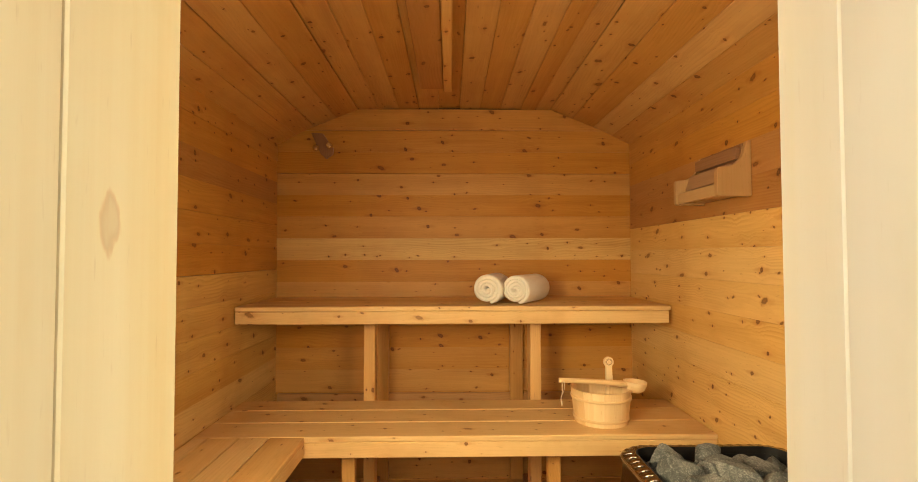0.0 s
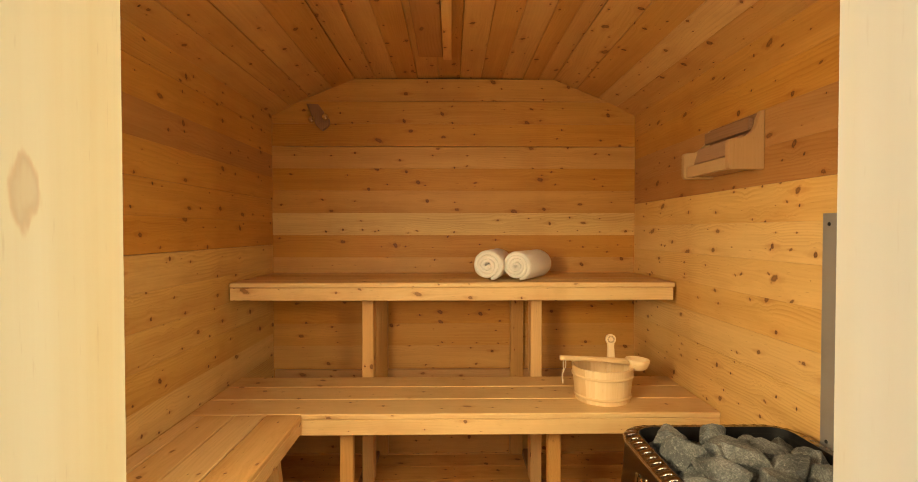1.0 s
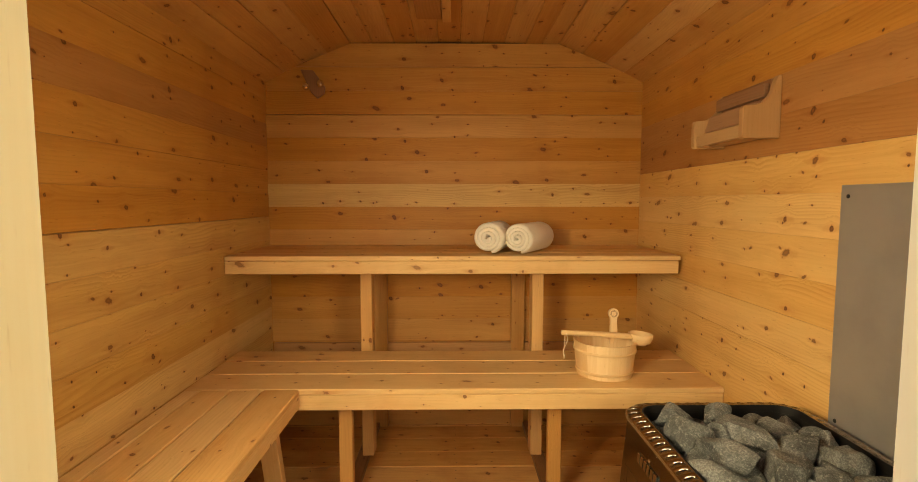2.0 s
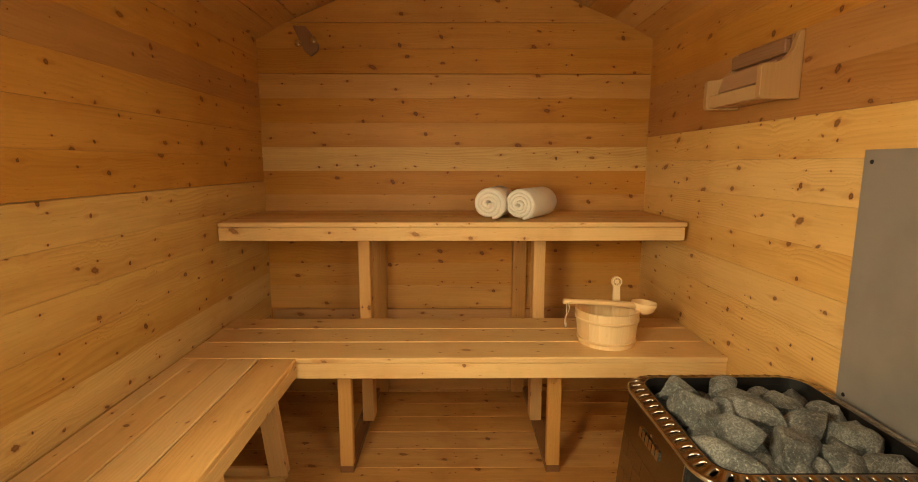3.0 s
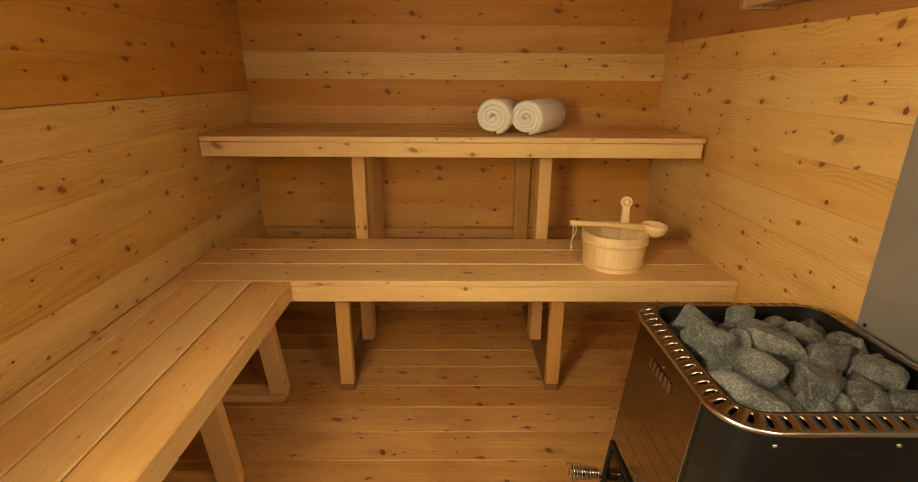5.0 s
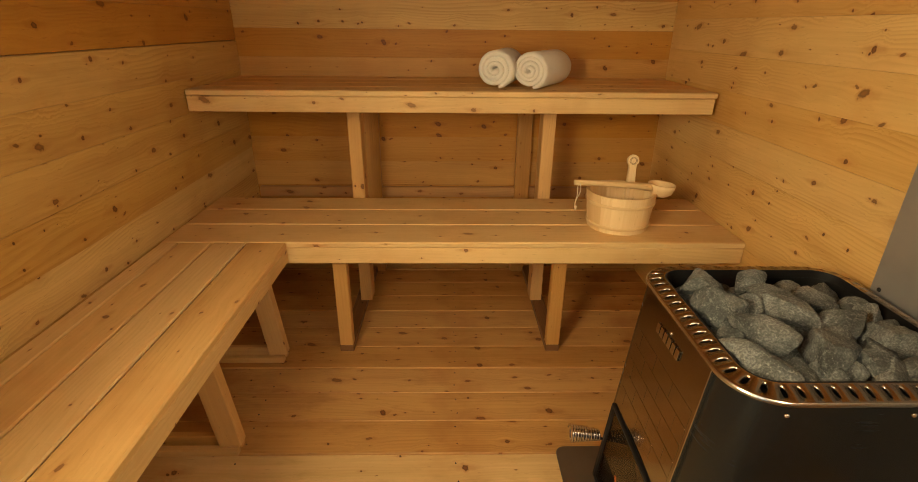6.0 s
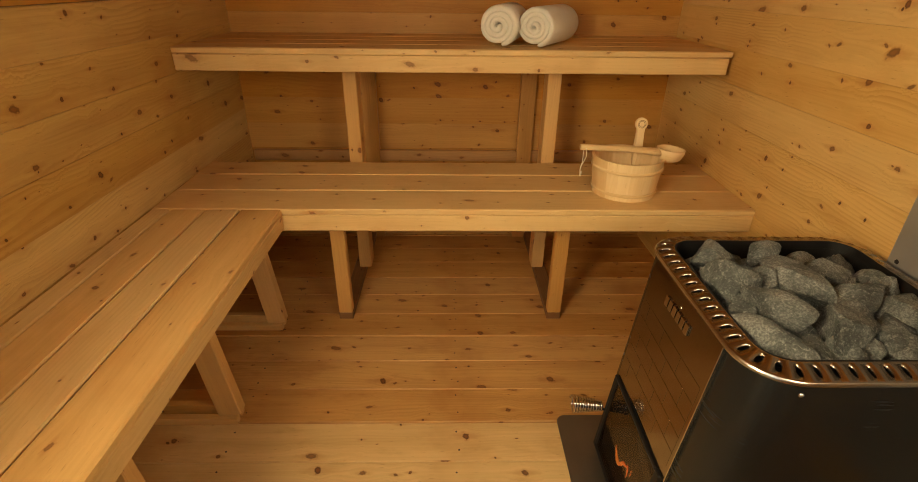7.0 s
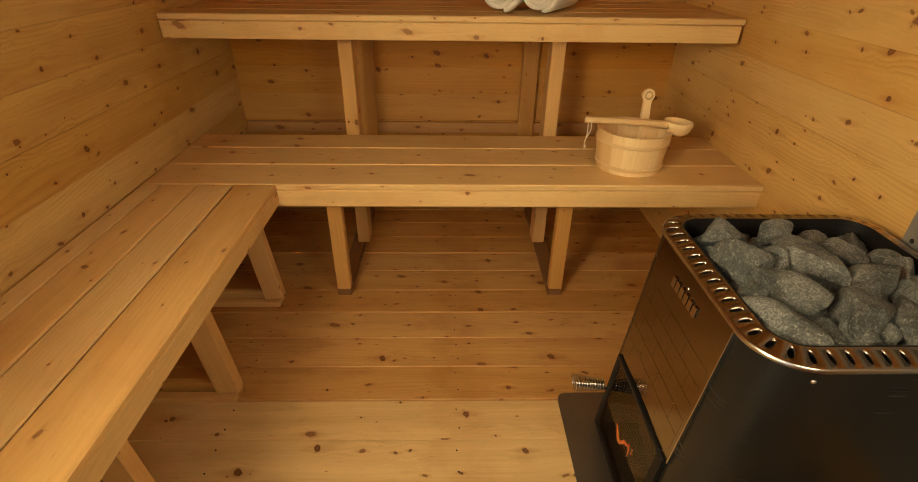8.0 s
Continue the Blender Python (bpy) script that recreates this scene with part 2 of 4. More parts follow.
n.put(vein.inputs["Vector"], n.vec("MULTIPLY", at, (1, 1, 2.5)))
vein.inputs["Scale"].default_value, vein.inputs["Distortion"].default_value = 9.0, 1.5
line = n.math("ABSOLUTE", n.math("SUBTRACT", vein.outputs["Fac"], 0.5))
col = n.mix(n.ramp(line, 0.006, 0.0, 0.0, 0.35), col, (0.55, 0.53, 0.46))
n.put(shader.inputs["Base Color"], col)
n.bump(n.math("ADD", spot, n.math("MULTIPLY", grain, 0.6)), 1.0, 0.006, shader)

terry, tree, shader = material("terry_cotton", 0.95, 0.0, (0.84, 0.80, 0.73))
n = Nodes(tree)
at = n.add("ShaderNodeTexCoord").outputs["Object"]
loops = n.noise(at, 420, 2.0, 0.7)
soft_fold = n.noise(at, 45, 3.0)
n.put(shader.inputs["Base Color"], n.mix(n.ramp(loops, 0.3, 0.55, 0.35, 0.0), (0.87, 0.81, 0.71), (0.68, 0.60, 0.49)))
shader.inputs["Sheen Weight"].default_value = 0.3
n.bump(n.math("ADD", loops, soft_fold), 0.8, 0.004, shader)

cord_mat, tree, shader = material("cotton_cord", 0.9, 0.0, (0.75, 0.62, 0.43))
sooty_glass, tree, shader = material("stove_glass", 0.04, 0.0, (0.42, 0.37, 0.32))
shader.inputs["Transmission Weight"].default_value, shader.inputs["IOR"].default_value = 1.0, 1.28
glass, tree, shader = material("window_glass", 0.03, 0.0, (0.75, 0.72, 0.68))
shader.inputs["Transmission Weight"].default_value = 1.0
fire, tree, shader = material("fire", 1.0, 0.0, (0.0, 0.0, 0.0))
n = Nodes(tree)
at = n.add("ShaderNodeTexCoord").outputs["Generated"]
sep = n.add("ShaderNodeSeparateXYZ")
n.put(sep.inputs[0], at)
n.put(shader.inputs["Emission Color"], n.mix(sep.outputs[2], (1.0, 0.30, 0.04), (1.0, 0.10, 0.008)))
shader.inputs["Emission Strength"].default_value = 1.7
char, tree, shader = material("charred_wood", 0.95, 0.0, (0.03, 0.02, 0.015))
soil, tree, shader = material("soil", 0.95)
n = Nodes(tree)
at = n.add("ShaderNodeTexCoord").outputs["Object"]
n.put(shader.inputs["Base Color"], n.mix(n.noise(at, 4, 6), (0.10, 0.12, 0.05), (0.22, 0.20, 0.12)))
n.bump(n.noise(at, 30, 5), 0.8, 0.03, shader)


# ---- shapes ----
def cbox(bm, c, s, ch=0.003, m=None):
    """A box with chamfered edges: centre, size, chamfer."""
    h = [v / 2 for v in s]
    ch = min(ch, min(h) * 0.8)
    vs = {}
    for i in (-1, 1):
        for j in (-1, 1):
            for k in (-1, 1):
                for a in range(3):
                    q = [(h[b] - (0 if b == a else ch)) * (i, j, k)[b] for b in range(3)]
                    p = Vector(q) + Vector(c)
                    vs[i, j, k, a] = bm.verts.new(m @ p if m else p)
    out = []

    def f(*keys):
        out.append(bm.faces.new([vs[k] for k in keys]))

    for a in range(3):
        b, c2 = (a + 1) % 3, (a + 2) % 3
        for sgn in (-1, 1):
            ring = []
            for u, w in ((-1, -1), (1, -1), (1, 1), (-1, 1)):
                key = [0, 0, 0]
                key[a], key[b], key[c2] = sgn, u, w
                ring.append((*key, a))
            f(*ring)
        for u in (-1, 1):
            for w in (-1, 1):
                k1, k2 = [0, 0, 0], [0, 0, 0]
                k1[a], k1[b], k1[c2] = -1, u, w
                k2[a], k2[b], k2[c2] = 1, u, w
                f((*k1, b), (*k2, b), (*k2, c2), (*k1, c2))
    for i in (-1, 1):
        for j in (-1, 1):
            for k in (-1, 1):
                f((i, j, k, 0), (i, j, k, 1), (i, j, k, 2))
    bmesh.ops.recalc_face_normals(bm, faces=out)
    return out


def prism(bm, outline, lo, hi, axis=1):
    """An outline in the two other axes, drawn out along one axis."""
    def at(p, v):
        q = [p[0], p[1]]
        q.insert(axis, v)
        return q
    a = [bm.verts.new(at(p, lo)) for p in outline]
    b = [bm.verts.new(at(p, hi)) for p in outline]
    out = [bm.faces.new(a), bm.faces.new(b)]
    for i in range(len(a)):
        j = (i + 1) % len(a)
        out.append(bm.faces.new((a[i], a[j], b[j], b[i])))
    bmesh.ops.recalc_face_normals(bm, faces=out)
    return out


def loft(bm, rings, closed=True, caps=(False, False)):
    rows = [[bm.verts.new(p) for p in r] for r in rings]
    out = []
    for r, s in zip(rows, rows[1:]):
        k = len(r)
        for i in range(k if closed else k - 1):
            j = (i + 1) % k
            out.append(bm.faces.new((r[i], r[j], s[j], s[i])))
    if caps[0]:
        out.append(bm.faces.new(rows[0]))
    if caps[1]:
        out.append(bm.faces.new(rows[-1]))
    bmesh.ops.recalc_face_normals(bm, faces=out)
    return out


def lathe(bm, profile, segs=32, centre=(0, 0, 0), caps=(False, False)):
    cx, cy, cz = centre
    rings = [[(cx + r * math.cos(a), cy + r * math.sin(a), cz + z) for a in (2 * math.pi * i / segs for i in range(segs))] for r, z in profile]
    return loft(bm, rings, True, caps)


def tube(bm, pts, radii, segs=10):
    pts = [Vector(p) for p in pts]
    if not hasattr(radii, "__len__"):
        radii = [radii] * len(pts)
    rings, side = [], None
    for i, p in enumerate(pts):
        d = (pts[min(i + 1, len(pts) - 1)] - pts[max(i - 1, 0)]).normalized()
        if side is None:
            side = d.orthogonal().normalized()
        side = (side - d * side.dot(d)).normalized()
        up = d.cross(side)
        rings.append([p + (side * math.cos(a) + up * math.sin(a)) * radii[i] for a in (2 * math.pi * k / segs for k in range(segs))])
    return loft(bm, rings, True, (True, True))


def finish(name, bm, mat, along=0, smooth=False):
    """A mesh from a bmesh, with metre UVs that run along one axis."""
    uv = bm.loops.layers.uv.new("UVMap")
    bm.normal_update()
    for face in bm.faces:
        n = face.normal
        a = max(range(3), key=lambda i: abs(n[i]))
        if a == along:
            u, v = [i for i in range(3) if i != along]
        else:
            u, v = along, 3 - a - along
        for loop in face.loops:
            co = loop.vert.co
            loop[uv].uv = (co[u], co[v] + 0.37 * a)
        face.smooth = smooth
    mesh = bpy.data.meshes.new(name)
    bm.to_mesh(mesh)
    bm.free()
    mesh.materials.append(mat)
    return mesh


def part(name, bm, mat, parent=None, label="", along=0, smooth=False):
    ob = new(name, finish(name, bm, mat, along, smooth))
    if parent is not None:
        ob.parent = parent
    return tagged(ob, label)


def thing(name, at, label, category, group="", rz=0.0):
    ob = new(name)
    ob.empty_display_size = 0.1
    ob.matrix_world = pose(*at, 0, 0, rz)
    return tagged(ob, label, category, group)


def block(name, c, s, mat, parent, along=0, ch=0.003, label=""):
    bm = bmesh.new()
    cbox(bm, (0, 0, 0), s, ch)
    ob = part(name, bm, mat, parent, label, along)
    ob.location = c
    return ob


# ---- the structure ----
def vault(x):
    d = abs(x - XM)
    for (a, za), (b, zb) in zip(PROFILE, PROFILE[1:]):
        if d <= b + 1e-6:
            return za + (zb - za) * (d - a) / (b - a)
    return WALL_TOP


def slab(name, lo, hi, mat, label):
    bm = bmesh.new()
    c = [(a + b) / 2 for a, b in zip(lo, hi)]
    cbox(bm, c, [b - a for a, b in zip(lo, hi)], 0.001)
    return tagged(part(name, bm, mat), label, name.split("_")[0], "", "structure")


ground = slab("ground", (-300, -300, -0.35), (300, 300, -0.16), soil, "grass and soil outside the cabin")
ground["category"] = "ground"
floor = slab("floor", (XL - 0.12, 0.40, -0.10), (XR + 0.12, YB + 0.12, -0.024), backing, "tongue and groove knotty pine plank floor")
wall_north = slab("wall_north", (XL - 0.12, YB + 0.034, -0.10), (XR + 0.12, YB + 0.12, APEX + 0.1), backing, "knotty pine plank wall behind the benches")
wall_west = slab("wall_west", (XL - 0.12, 0.40, -0.02), (XL - 0.026, YB + 0.03, WALL_TOP + 0.02), backing, "knotty pine plank side wall above the side bench")
wall_east = slab("wall_east", (XR + 0.026, 0.40, -0.02), (XR + 0.12, YB + 0.03, WALL_TOP + 0.02), backing, "knotty pine plank side wall behind the stove")

# front wall with the doorway
DL, DR, DTOP = 0.142, 0.648, 1.96
bm = bmesh.new()
for x0, x1, z0, z1 in ((XL - 0.12, ADDED_WINDOWS[0][0], 0, 2.0), (ADDED_WINDOWS[0][1], DL - 0.05, 0, 2.0), (DR + 0.05, ADDED_WINDOWS[1][0], 0, 2.0), (ADDED_WINDOWS[1][1], XR + 0.12, 0, 2.0),
                       (*ADDED_WINDOWS[0], 0, WZ0), (*ADDED_WINDOWS[0], WZ1, 2.0), (*ADDED_WINDOWS[1], 0, WZ0), (*ADDED_WINDOWS[1], WZ1, 2.0), (XL - 0.12, XR + 0.12, 2.0, 2.24)):
    cbox(bm, ((x0 + x1) / 2, 0.55, (z0 + z1) / 2), (x1 - x0, 0.25, z1 - z0), 0.0005)
wall_south = tagged(part("wall_south", bm, backing), "knotty pine plank front wall with a narrow doorway and two added windows", "wall", "", "structure")

# ceiling: boards along the room, in one mesh, over a closed roof
bm = bmesh.new()
stops = [-1.04, -0.935, -0.83, -0.70, -0.57, -0.45, -0.33, -0.21, -0.09, 0.03, 0.15, 0.27, 0.39, 0.48, 0.57, 0.70, 0.83, 0.935, 1.04]
for i, (xa, xb) in enumerate(zip(stops, stops[1:])):
    xa, xb = xa + XM, xb + XM
    za, zb = vault(xa), vault(xb)
    d = Vector((xb - xa, 0, zb - za))
    m = Matrix.Translation(((xa + xb) / 2, 0, (za + zb) / 2)) @ Matrix.Rotation(-math.atan2(d.z, d.x), 4, "Y")
    lift = 0.0018 * ((i * 7) % 3)
    cbox(bm, (0, (0.70 + YB) / 2, 0.013 + lift), (d.length - 0.001, YB - 0.70 + 0.03, 0.026), 0.003, m)
ceiling = tagged(part("ceiling", bm, pine_ceiling, along=1), "low vaulted ceiling of knotty pine boards", "ceiling", "", "structure")
bm = bmesh.new()
loft(bm, [[(x, y, vault(min(max(x, XL), XR)) + 0.045) for x in (XL - 0.12 + (XR - XL + 0.24) * k / 24 for k in range(25))] for y in (0.40, YB + 0.12)], False)
loft(bm, [[(x, y, vault(min(max(x, XL), XR)) + 0.085) for x in (XL - 0.12 + (XR - XL + 0.24) * k / 24 for k in range(25))] for y in (0.40, YB + 0.12)], False)
tagged(part("roof", bm, backing), "dark underside of the cabin roof", "roof", "", "structure")

# ridge board and the strip beside it
bm = bmesh.new()
cbox(bm, (0.292, (0.72 + 2.80) / 2, APEX - 0.024), (0.116, 2.80 - 0.72, 0.036), 0.004)
tagged(part("trim_ridge", bm, pine_dark, along=1), "dark ridge board along the ceiling", "trim", "", "structure")
bm = bmesh.new()
cbox(bm, (0.372, (0.72 + 2.80) / 2, APEX - 0.030), (0.040, 2.80 - 0.72, 0.050), 0.004)
tagged(part("trim_strip", bm, pine_post, along=1), "pale wooden strip along the ceiling ridge", "trim", "", "structure")

# door lining: boards on both sides and the head
door_1 = tagged(new("door_1"), "pale pine lining of the open doorway", "door frame", "", "structure")
for x, sgn, mat in ((DL, -1, pine_frame_knotty_lit), (DR, 1, pine_frame)):
    joint, end, gap = (0.622, 0.757, 0.0035) if sgn < 0 else (0.641, 0.706, 0.0006)
    for off, y, dx, dy in ((0.024, (joint + gap + end) / 2, 0.048, end - joint - gap), (0.0235, (0.399 + joint) / 2, 0.048, joint - 0.399)):
        bm = bmesh.new()
        cbox(bm, (x + sgn * off, y, DTOP / 2), (dx, dy, DTOP), 0.0018)
        part("jamb_board", bm, mat, door_1, "", 2)
bm = bmesh.new()
cbox(bm, ((DL + DR) / 2, 0.55, DTOP + 0.022), (DR - DL + 0.10, 0.31, 0.042), 0.004)
part("head_board", bm, pine_frame, door_1, "", 0)

# unseen windows in the front wall, added around the lamps in their openings
for k, (x0, x1) in enumerate(ADDED_WINDOWS):
    window = new("window_%d" % (k + 1))
    tagged(window, "unseen window in a pale pine frame, added to light the side walls", "window", "", "structure")
    window.location = ((x0 + x1) / 2, 0.56, (WZ0 + WZ1) / 2)
    w, h = x1 - x0, WZ1 - WZ0
    for sx_ in (-1, 1):
        block("window_frame", (sx_ * (w / 2 - 0.02), 0, 0), (0.04, 0.24, h - 0.002), pine_frame, window, 2)
        block("window_frame", (0, 0, sx_ * (h / 2 - 0.02)), (w - 0.082, 0.238, 0.038), pine_frame, window, 0)
    pane_ = block("pane", (0, 0, 0), (w - 0.084, 0.005, h - 0.084), glass, window, 0, 0.0005)
    pane_.visible_shadow = False

# ---- the large things: benches ----
BZ, UZ = 0.575, 1.048


def bench(name, at, label):
    return thing(name, at, label, "bench", "sauna benches")


lower = bench("lower_bench", (XM, 2.55, 0), "lower sauna bench of pale knotty pine slats on square legs")
ly = [2.300, 2.476, 2.645, 2.800]
for a, b in zip(ly, ly[1:]):
    block("slat", (0, (a + b) / 2 - 2.55, BZ - 0.011), (XR - XL - 0.004, b - a - 0.005, 0.022), pine_bench, lower, 0, 0.004)
block("fascia", ((-0.226 + XR) / 2 - XM, 2.324 - 2.55, BZ - 0.0540), (XR - 0.004 + 0.226, 0.036, 0.062), pine_bench, lower, 0, 0.003)
block("back_rail", (0, 2.765 - 2.55, BZ - 0.0545), (XR - XL - 0.02, 0.036, 0.063), pine_post, lower, 0)
for x in (-0.049, 0.825):
    block("leg", (x - XM, 2.475 - 2.55, 0.285), (0.056, 0.040, 0.536 - 0.03), pine_post, lower, 2)
    block("runner", (x - XM, 2.84 - 2.55, 0.0165), (0.058, 0.77, 0.032), pine_runner, lower, 1, 0.003, "dark brown floor runner")
    block("cross_rail", (x - XM, 2.60 - 2.55, BZ - 0.058), (0.034, 0.27, 0.060), pine_post, lower, 1)

side = bench("side_bench", (-0.40, 1.5, 0), "side bench of pale knotty pine slats along the wall")
sx = [XL + 0.003, -0.562, -0.444, -0.327, -0.187]
for a, b in zip(sx, sx[1:]):
    block("slat", ((a + b) / 2 + 0.40, (0.72 + 2.3012) / 2 - 1.5, BZ - 0.011), (b - a - 0.004, 2.3012 - 0.72, 0.022), pine_bench, side, 1, 0.004)
block("fascia", (-0.2085 + 0.40, (0.72 + 2.3055) / 2 - 1.5, BZ - 0.0490), (0.036, 2.3055 - 0.72, 0.052), pine_bench, side, 1, 0.003)
block("wall_rail", (XL + 0.022 + 0.40, (0.72 + 2.29) / 2 - 1.5, BZ - 0.0545), (0.036, 1.55, 0.063), pine_post, side, 1)
for y in (2.405, 1.920, 1.480, 0.98):
    splayed = block("leg", (-0.344 + 0.40, y - 1.5, 0.285), (0.074, 0.040, 0.536 - 0.03), pine_post, side, 2)
    splayed.rotation_euler = (0, radians(-6.5), 0)
    block("runner", (-0.46 + 0.40, y - 1.5 + 0.022, 0.0245), (0.335, 0.024, 0.048), pine_post, side, 0)
    block("runner", (-0.46 + 0.40, y - 1.5 - 0.016, 0.0135), (0.335, 0.026, 0.026), pine_post, side, 0)
    block("cross_rail", (-0.41 + 0.40, y - 1.5, BZ - 0.058), (0.37, 0.034, 0.060), pine_post, side, 0)

upper = bench("upper_bench", (XM, 2.95, 0), "upper sauna bench of knotty pine slats on tall posts")
uy = [2.670, 2.815, 2.960, 3.105, 3.246]
for a, b in zip(uy, uy[1:]):
    block("slat", (-0.008, (a + b) / 2 - 2.95, UZ - 0.011), (XR - XL - 0.020, b - a - 0.005, 0.022), pine_bench, upper, 0, 0.004)
block("fascia", (-0.012, 2.692 - 2.95, UZ - 0.053), (XR - XL - 0.030, 0.036, 0.060), pine_bench, upper, 0, 0.003)
for x in (-0.022, 0.811):
    block("post", (x - XM, 2.875 - 2.95, (UZ - 0.024 + 0.033) / 2), (0.056, 0.090, UZ - 0.024 - 0.033), pine_post, upper, 2)
    block("cross_rail", (x - XM, 3.08 - 2.95, UZ - 0.06), (0.036, 0.31, 0.070), pine_post, upper, 1)
for x in (-0.010, 0.765):
    block("wall_stud", (x - XM, 3.227 - 2.95, (UZ - 0.024 + 0.002) / 2), (0.075, 0.040, UZ - 0.03), pine_amber_shaded, upper, 2)
block("wall_rail", (0, 3.234 - 2.95, 0.466), (XR - XL - 0.03, 0.026, 0.055), pine_dark, upper, 0)

# ---- the stove ----
SX1, SY0, SY1, RIMZ = 1.412, 1.350, 1.868, 0.705


def front_x(z):
    return 0.826 + 0.096 * z


def rrect(x0, x1, y0, y1, r, n=8, extra=()):
    """A rounded outline, against the clock from the lower right; extra: y of further points on the side at x0."""
    pts = []
    for cx, cy, a0 in ((x1 - r, y0 + r, -90), (x1 - r, y1 - r, 0), (x0 + r, y1 - r, 90), (x0 + r, y0 + r, 180)):
        if a0 == 180:
            pts += [(x0, y) for y in sorted(extra, reverse=True)]
        pts += [(cx + r * math.cos(radians(a0 + 90 * k / n)), cy + r * math.sin(radians(a0 + 90 * k / n))) for k in range(n + 1)]
    return pts


stove = thing("sauna_stove", (1.13, 1.60, 0.0), "black wood-burning sauna stove with steel rim, on a steel plate", "stove")
SO = Vector((1.13, 1.60, 0.0))


def S(x, y, z):
    return Vector((x, y, z)) - SO


DY0, DY1, DZ0, DZ1 = 1.462, 1.774, 0.045, 0.312
bm = bmesh.new()
levels = (0.030, DZ0, DZ1, 0.674, 0.688)
rows = []
for z in levels:
    inset = 0.006 if z == levels[0] else 0.0
    rows.append([bm.verts.new(S(x, y, z)) for x, y in rrect(front_x(z) + inset, SX1 - inset, SY0 + inset, SY1 - inset, 0.090, 8, (DY0, DY1))])
count = len(rows[0])
made = []
for li, (r, s) in enumerate(zip(rows, rows[1:])):
    for i in range(count):
        j = (i + 1) % count
        if li == 1 and abs(r[i].co.y + SO.y - DY1) < 1e-4 and abs(r[j].co.y + SO.y - DY0) < 1e-4:
            continue
        made.append(bm.faces.new((r[i], r[j], s[j], s[i])))
made.append(bm.faces.new(rows[0]))
bmesh.ops.recalc_face_normals(bm, faces=made)
for f in bm.faces:
    if f.normal.z > 0.9:
        f.normal_flip()
body = part("body", bm, black_steel, stove, "satin black painted steel body", 2, True)

bm = bmesh.new()
fx = front_x(0.16)
cav = [S(fx + 0.002, DY0 + 0.004, DZ0 + 0.004), S(1.22, DY1 - 0.004, DZ1 - 0.004)]
lo, hi = cav
quad = [(lo.x, lo.y), (hi.x, lo.y), (hi.x, hi.y), (lo.x, hi.y)]
b0, b1 = [[bm.verts.new((x, y, z)) for x, y in quad] for z in (lo.z, hi.z)]
for k in range(3):
    bm.faces.new((b0[k], b0[k + 1], b1[k + 1], b1[k]))
bm.faces.new(b0), bm.faces.new(b1)
part("firebox", bm, black_iron, stove, "sooty firebox")

# rim with slots: one cell for each slot, bent round the outline
RX0 = front_x(0.69) - 0.002
OUT = rrect(RX0 - 0.004, SX1 + 0.004, SY0 - 0.004, SY1 + 0.004, 0.098, 14)
INN = rrect(RX0 + 0.036, SX1 - 0.036, SY0 + 0.036, SY1 - 0.036, 0.058, 14)


def arcs(pts):
    d = [0.0]
    for a, b in zip(pts, pts[1:] + pts[:1]):
        d.append(d[-1] + math.dist(a, b))
    return d


MID = [((a[0] + b[0]) / 2, (a[1] + b[1]) / 2) for a, b in zip(OUT, INN)]
DIST = arcs(MID)


def on_rim(s, v):
    """A point of the rim's sloping band: s along it, v from 0 outside to 1 inside."""
    s = s % DIST[-1]
    i = max(k for k in range(len(MID)) if DIST[k] <= s + 1e-9)
    f = (s - DIST[i]) / max(DIST[i + 1] - DIST[i], 1e-9)
    j = (i + 1) % len(MID)
    o = [OUT[i][k] + (OUT[j][k] - OUT[i][k]) * f for k in (0, 1)]
    q = [INN[i][k] + (INN[j][k] - INN[i][k]) * f for k in (0, 1)]
    x, y = (o[k] + (q[k] - o[k]) * v for k in (0, 1))
    return S(x, y, RIMZ - 0.010 + 0.010 * math.sin(v * math.pi / 2))


bm = bmesh.new()
CELLS = 60
step = DIST[-1] / CELLS
made = []
for c in range(CELLS):
    s0 = c * step
    edge, oval, deep = [], [], []
    for k in range(16):
        a = 2 * math.pi * k / 16
        ca, sa = math.cos(a), math.sin(a)
        big = 1 / max(abs(ca), abs(sa))
        edge.append(bm.verts.new(on_rim(s0 + step * (0.5 + 0.5 * ca * big), 0.5 + 0.5 * sa * big)))
        ov = on_rim(s0 + step * (0.5 + 0.19 * ca), 0.50 + 0.33 * math.copysign(abs(sa) ** 0.8, sa))
        oval.append(bm.verts.new(ov + Vector((0, 0, 0.0012))))
        deep.append(bm.verts.new(ov + Vector((0, 0, -0.006))))
    for k in range(16):
        j = (k + 1) % 16
        made.append(bm.faces.new((edge[k], edge[j], oval[j], oval[k])))
        made.append(bm.faces.new((oval[k], oval[j], deep[j], deep[k])))
bmesh.ops.remove_doubles(bm, verts=bm.verts, dist=0.0004)
bmesh.ops.recalc_face_normals(bm, faces=bm.faces)
rim = part("rim", bm, steel_brushed, stove, "polished steel rim with punched slots", 0, True)

